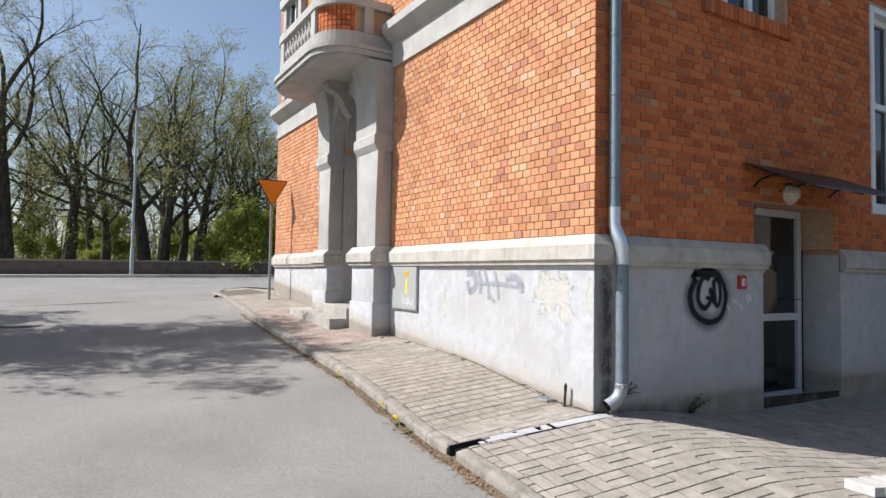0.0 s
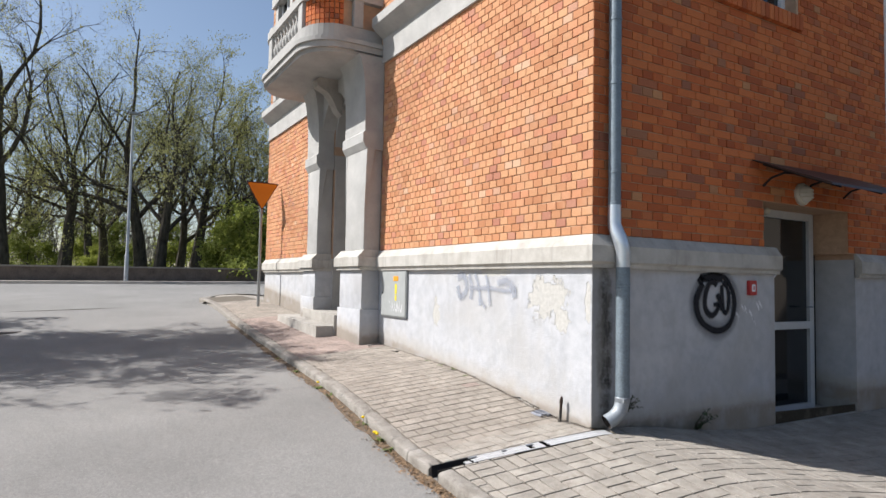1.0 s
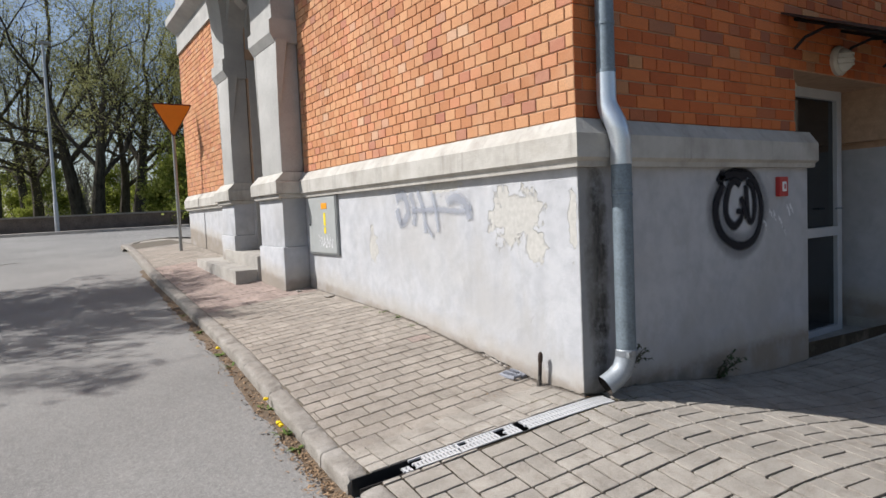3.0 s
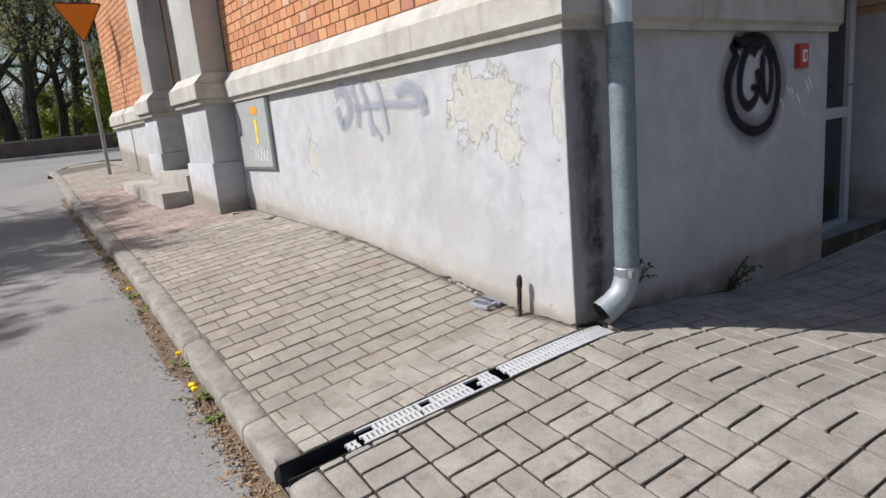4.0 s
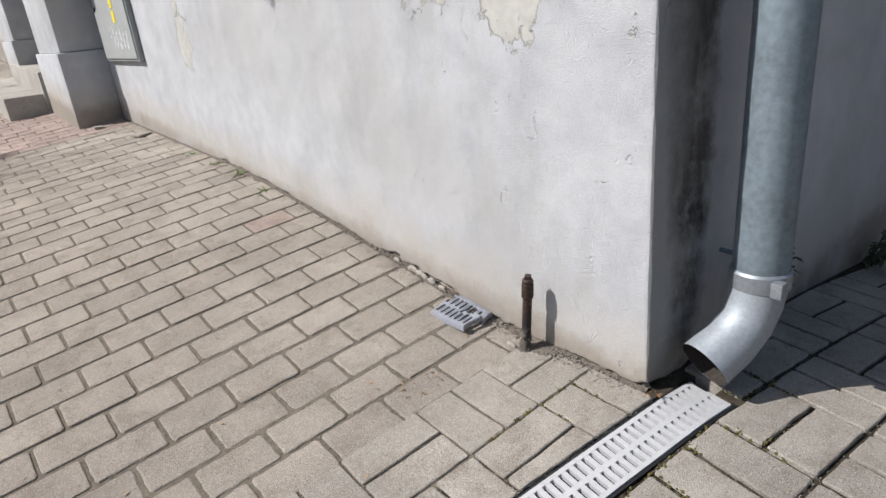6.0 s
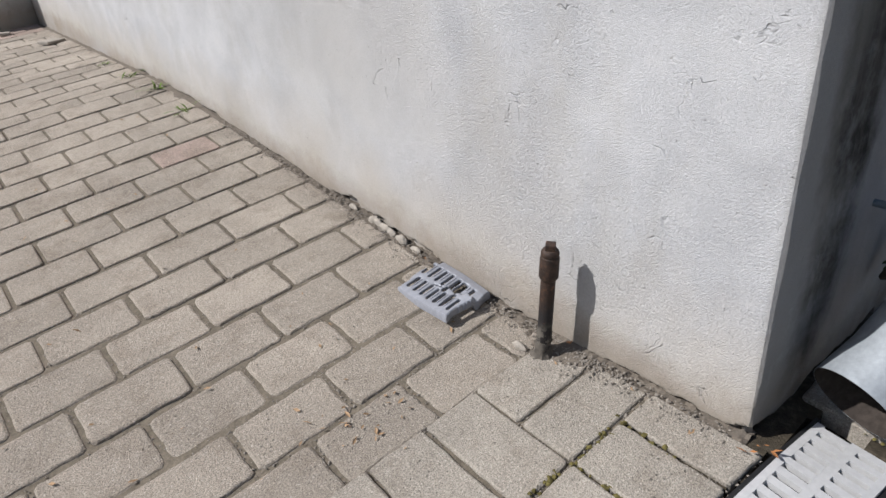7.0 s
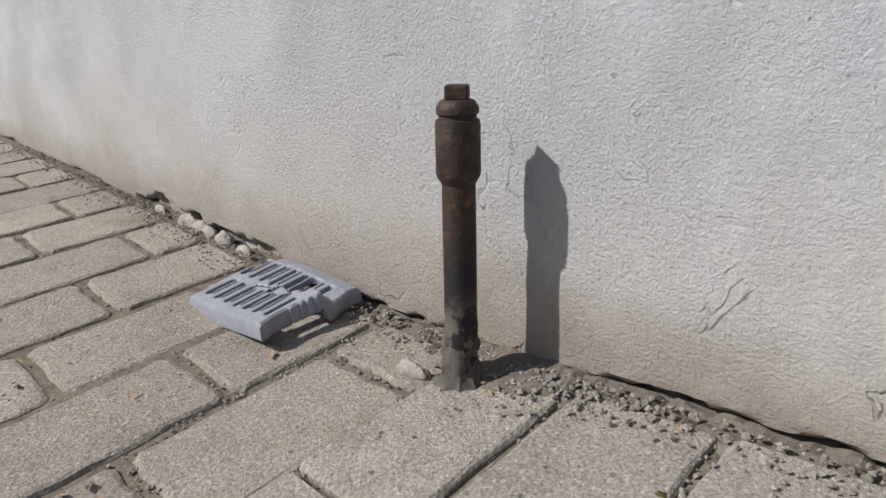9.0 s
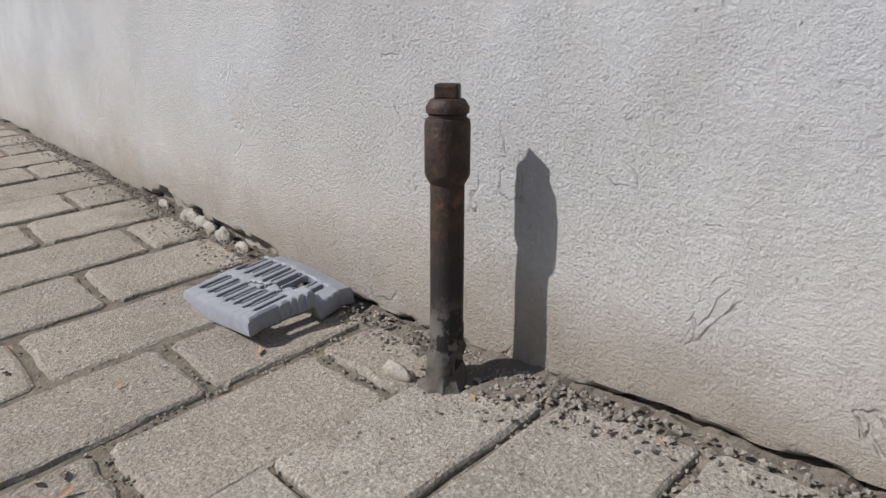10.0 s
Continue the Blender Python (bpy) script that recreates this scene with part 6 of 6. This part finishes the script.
for i in range(1500):
    y = rl.uniform(0.02, 1.6) if i > 380 else rl.gauss(0.285, 0.045)
    x = -abs(rl.gauss(0, 0.022)) - 0.004 if i > 380 else -0.008 - abs(rl.gauss(0.0, 0.022))
    if (x + 0.046) ** 2 + (y - 0.314) ** 2 < 0.013 ** 2:
        continue
    spots.append((x, y, lie(x, y) + 0.005))
flakes("crumbs", spots, M_PEBBLE, 0.0023, "grey crumbs and grit round the iron stub", "grit", seed=3, lumps=True)
spots = []
for poly, kind, whole in laid:
    cx, cy = sum(p[0] for p in poly) / len(poly), sum(p[1] for p in poly) / len(poly)
    d = near((cx, cy))
    n = 60 if d < 0.25 else 16 if d < 1.2 else 0
    for _ in range(n):
        i = rl.randrange(len(poly))
        a, b, f = Vector(poly[i - 1]), Vector(poly[i]), rl.random()
        p = a.lerp(b, f) + (a.lerp(b, f) - Vector((cx, cy))).normalized() * rl.uniform(-0.002, 0.006)
        if p.x < -0.01 or p.y < -0.15:
            spots.append((p.x, p.y, lie(p.x, p.y) - 0.0015))
flakes("joint_grit", spots, M_PEBBLE, 0.0019, "fine grit in the paving joints", "grit", seed=4, lumps=True)
spots = [(x, y, lie(x, y) + 0.004) for x, y in ((rl.gauss(-0.35, 0.04), rl.gauss(0.42, 0.03)) if i < 30 else (rl.uniform(-1.2, -0.02), rl.uniform(-0.05, 2.0)) for i in range(150))]
flakes("dry_grass_bits", spots, M_DRY, 0.0055, "dry grass bits and small brown leaves on the paving", "litter", seed=5)
spots = [(-0.02 + rl.gauss(0, 0.008), -0.02 + rl.gauss(0, 0.02), lie(0, 0) + 0.01) for i in range(6)] + [(-0.035, 0.632, 0.062), (-0.03, 0.64, 0.06), (-0.02, 0.29, 0.025), (-0.018, 0.285, 0.028)]
flakes("brown_leaves", spots, simple("rust_leaf", (0.3, 0.13, 0.05), 0.8), 0.006, "crumpled rust-brown leaves by the house corner", "leaf", seed=6)

spots = []
for poly, kind, whole in laid:
    for a, b in zip(poly, poly[1:] + poly[:1]):
        for _ in range(14):
            p = Vector(a).lerp(Vector(b), rl.random())
            if (-0.3 < p.x < 0.24 and -0.30 < p.y < -0.10 and noise.noise((p.x * 9, p.y * 9, 2)) > -0.05) or (-0.35 < p.x < -0.08 and 0.06 < p.y < 0.16):
                spots.append((p.x + rl.gauss(0, 0.004), p.y + rl.gauss(0, 0.004), lie(p.x, p.y) + 0.001))
flakes("joint_moss", spots, simple("brown_moss", (0.1, 0.085, 0.03), 1.0, vary=0.5, scale=60, bump=0), 0.0045, "brown-green moss in the joints beside the drain", "moss", seed=7, lumps=True)

# plaster lumps broken from the wall foot
M_CRUST = simple("broken_plaster", (0.31, 0.28, 0.245), 0.95, vary=0.3, scale=40, bump=0.002, fine=300)
for i, (y, s) in enumerate(((0.80, 0.02), (0.845, 0.017), (0.755, 0.015), (0.705, 0.011), (0.93, 0.011), (0.36, 0.011))):
    bm = bmesh.new()
    bmesh.ops.create_icosphere(bm, subdivisions=4, radius=s, matrix=Matrix.Diagonal((0.4, 1.5, 0.75, 1)))
    for v in bm.verts:
        away = Vector((i * 5, 0, 0))
        v.co += v.co.normalized() * s * (0.45 * noise.noise(v.co * 45 + away) + 0.16 * noise.noise(v.co * 130 + away) + 0.06 * noise.noise(v.co * 400 + away))
    x = -0.004 if i < 5 else -0.062
    ob = finish(bm, "plaster_lump", M_CRUST)
    ob.location = (x, y, lie(x, y) + s * 0.15)
    tagged(ob, "broken lump of pale plaster at the foot of the wall", "rubble", group="plaster lumps")
for i, (x, y, s) in enumerate(((-0.09, 3.35, 0.05), (-0.2, 3.9, 0.035))):
    bm = bmesh.new()
    box(bm, -s, s, -s * 0.7, s * 0.7, 0, 0.014, 0.004)
    ob = finish(bm, "plaster_flake", M_CRUST)
    ob.matrix_world = pose(x, y, lie(x, y) + 0.004, 4, 0, 30 + 50 * i)
    tagged(ob, "flat flake of fallen plaster on the paving", "rubble")

# spare pavers left on the forecourt
for i in range(6):
    bm = bmesh.new()
    box(bm, -0.052, 0.052, -0.1, 0.1, 0.0, 0.062, 0.005)
    x, y = 0.5 + 0.2 * i, -1.93 + 0.012 * i
    ob = finish(bm, "spare_paver", simple("new_white_paver", (0.45, 0.44, 0.42), 0.9) if i == 0 else bpy.data.materials["new_white_paver"])
    ob.matrix_world = pose(x, y, lie(x, y) + 0.006, 0, 4, -8 + 5 * (i % 2))
    tagged(ob, "loose pale concrete paver lying on the forecourt", "paver", group="loose pavers")

# far upper window of the street wall
window_3 = tagged(new("window_3"), "white window in a grey moulded surround", "window", kind="structure")
for x0, y0, y1, z0, z1 in ((-0.12, 8.15, 8.35, 4.87, 6.9), (-0.12, 9.15, 9.35, 4.87, 6.9), (-0.18, 8.05, 9.45, 6.9, 7.1)):
    bm = bmesh.new()
    box(bm, x0, 0.015, y0, y1, z0, z1, 0.01)
    part("surround", bm, M_STONE, window_3)
bm = bmesh.new()
box(bm, -0.02, 0.0, 8.35, 9.15, 4.95, 6.9)
part("pane", bm, M_GLASS, window_3)
for y in (8.35, 8.72, 9.09):
    bm = bmesh.new()
    box(bm, -0.04, -0.018, y, y + 0.06, 4.95, 6.9)
    part("mullion", bm, M_WHITE, window_3)

# ---- pieces of the walls and the paving ----
brickwork(wall_west, M_BRICK, M_BRICKS, 0.0, END, 1.568, 4.17, [(4.06, 6.56, 0, 9)], lambda row: (0.1285, 0.064 * (row % 2)),
          lambda a, z, o: (-o, a, z), lambda a, z: a < 2.0 and z < 3.1)
brickwork(wall_west, M_BRICK, M_BRICKS, 0.0, END, 4.88, 7.0, [(8.15, 9.35, 4.8, 7.0)], lambda row: (0.1285, 0.064 * (row % 2)),
          lambda a, z, o: (-o, a, z), lambda a, z: False)
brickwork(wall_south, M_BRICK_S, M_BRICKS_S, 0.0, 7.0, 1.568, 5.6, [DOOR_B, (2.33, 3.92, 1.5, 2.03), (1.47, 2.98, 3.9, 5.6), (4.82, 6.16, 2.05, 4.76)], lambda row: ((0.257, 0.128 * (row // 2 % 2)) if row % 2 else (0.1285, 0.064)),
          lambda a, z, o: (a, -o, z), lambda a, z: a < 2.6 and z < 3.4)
lay_paving()
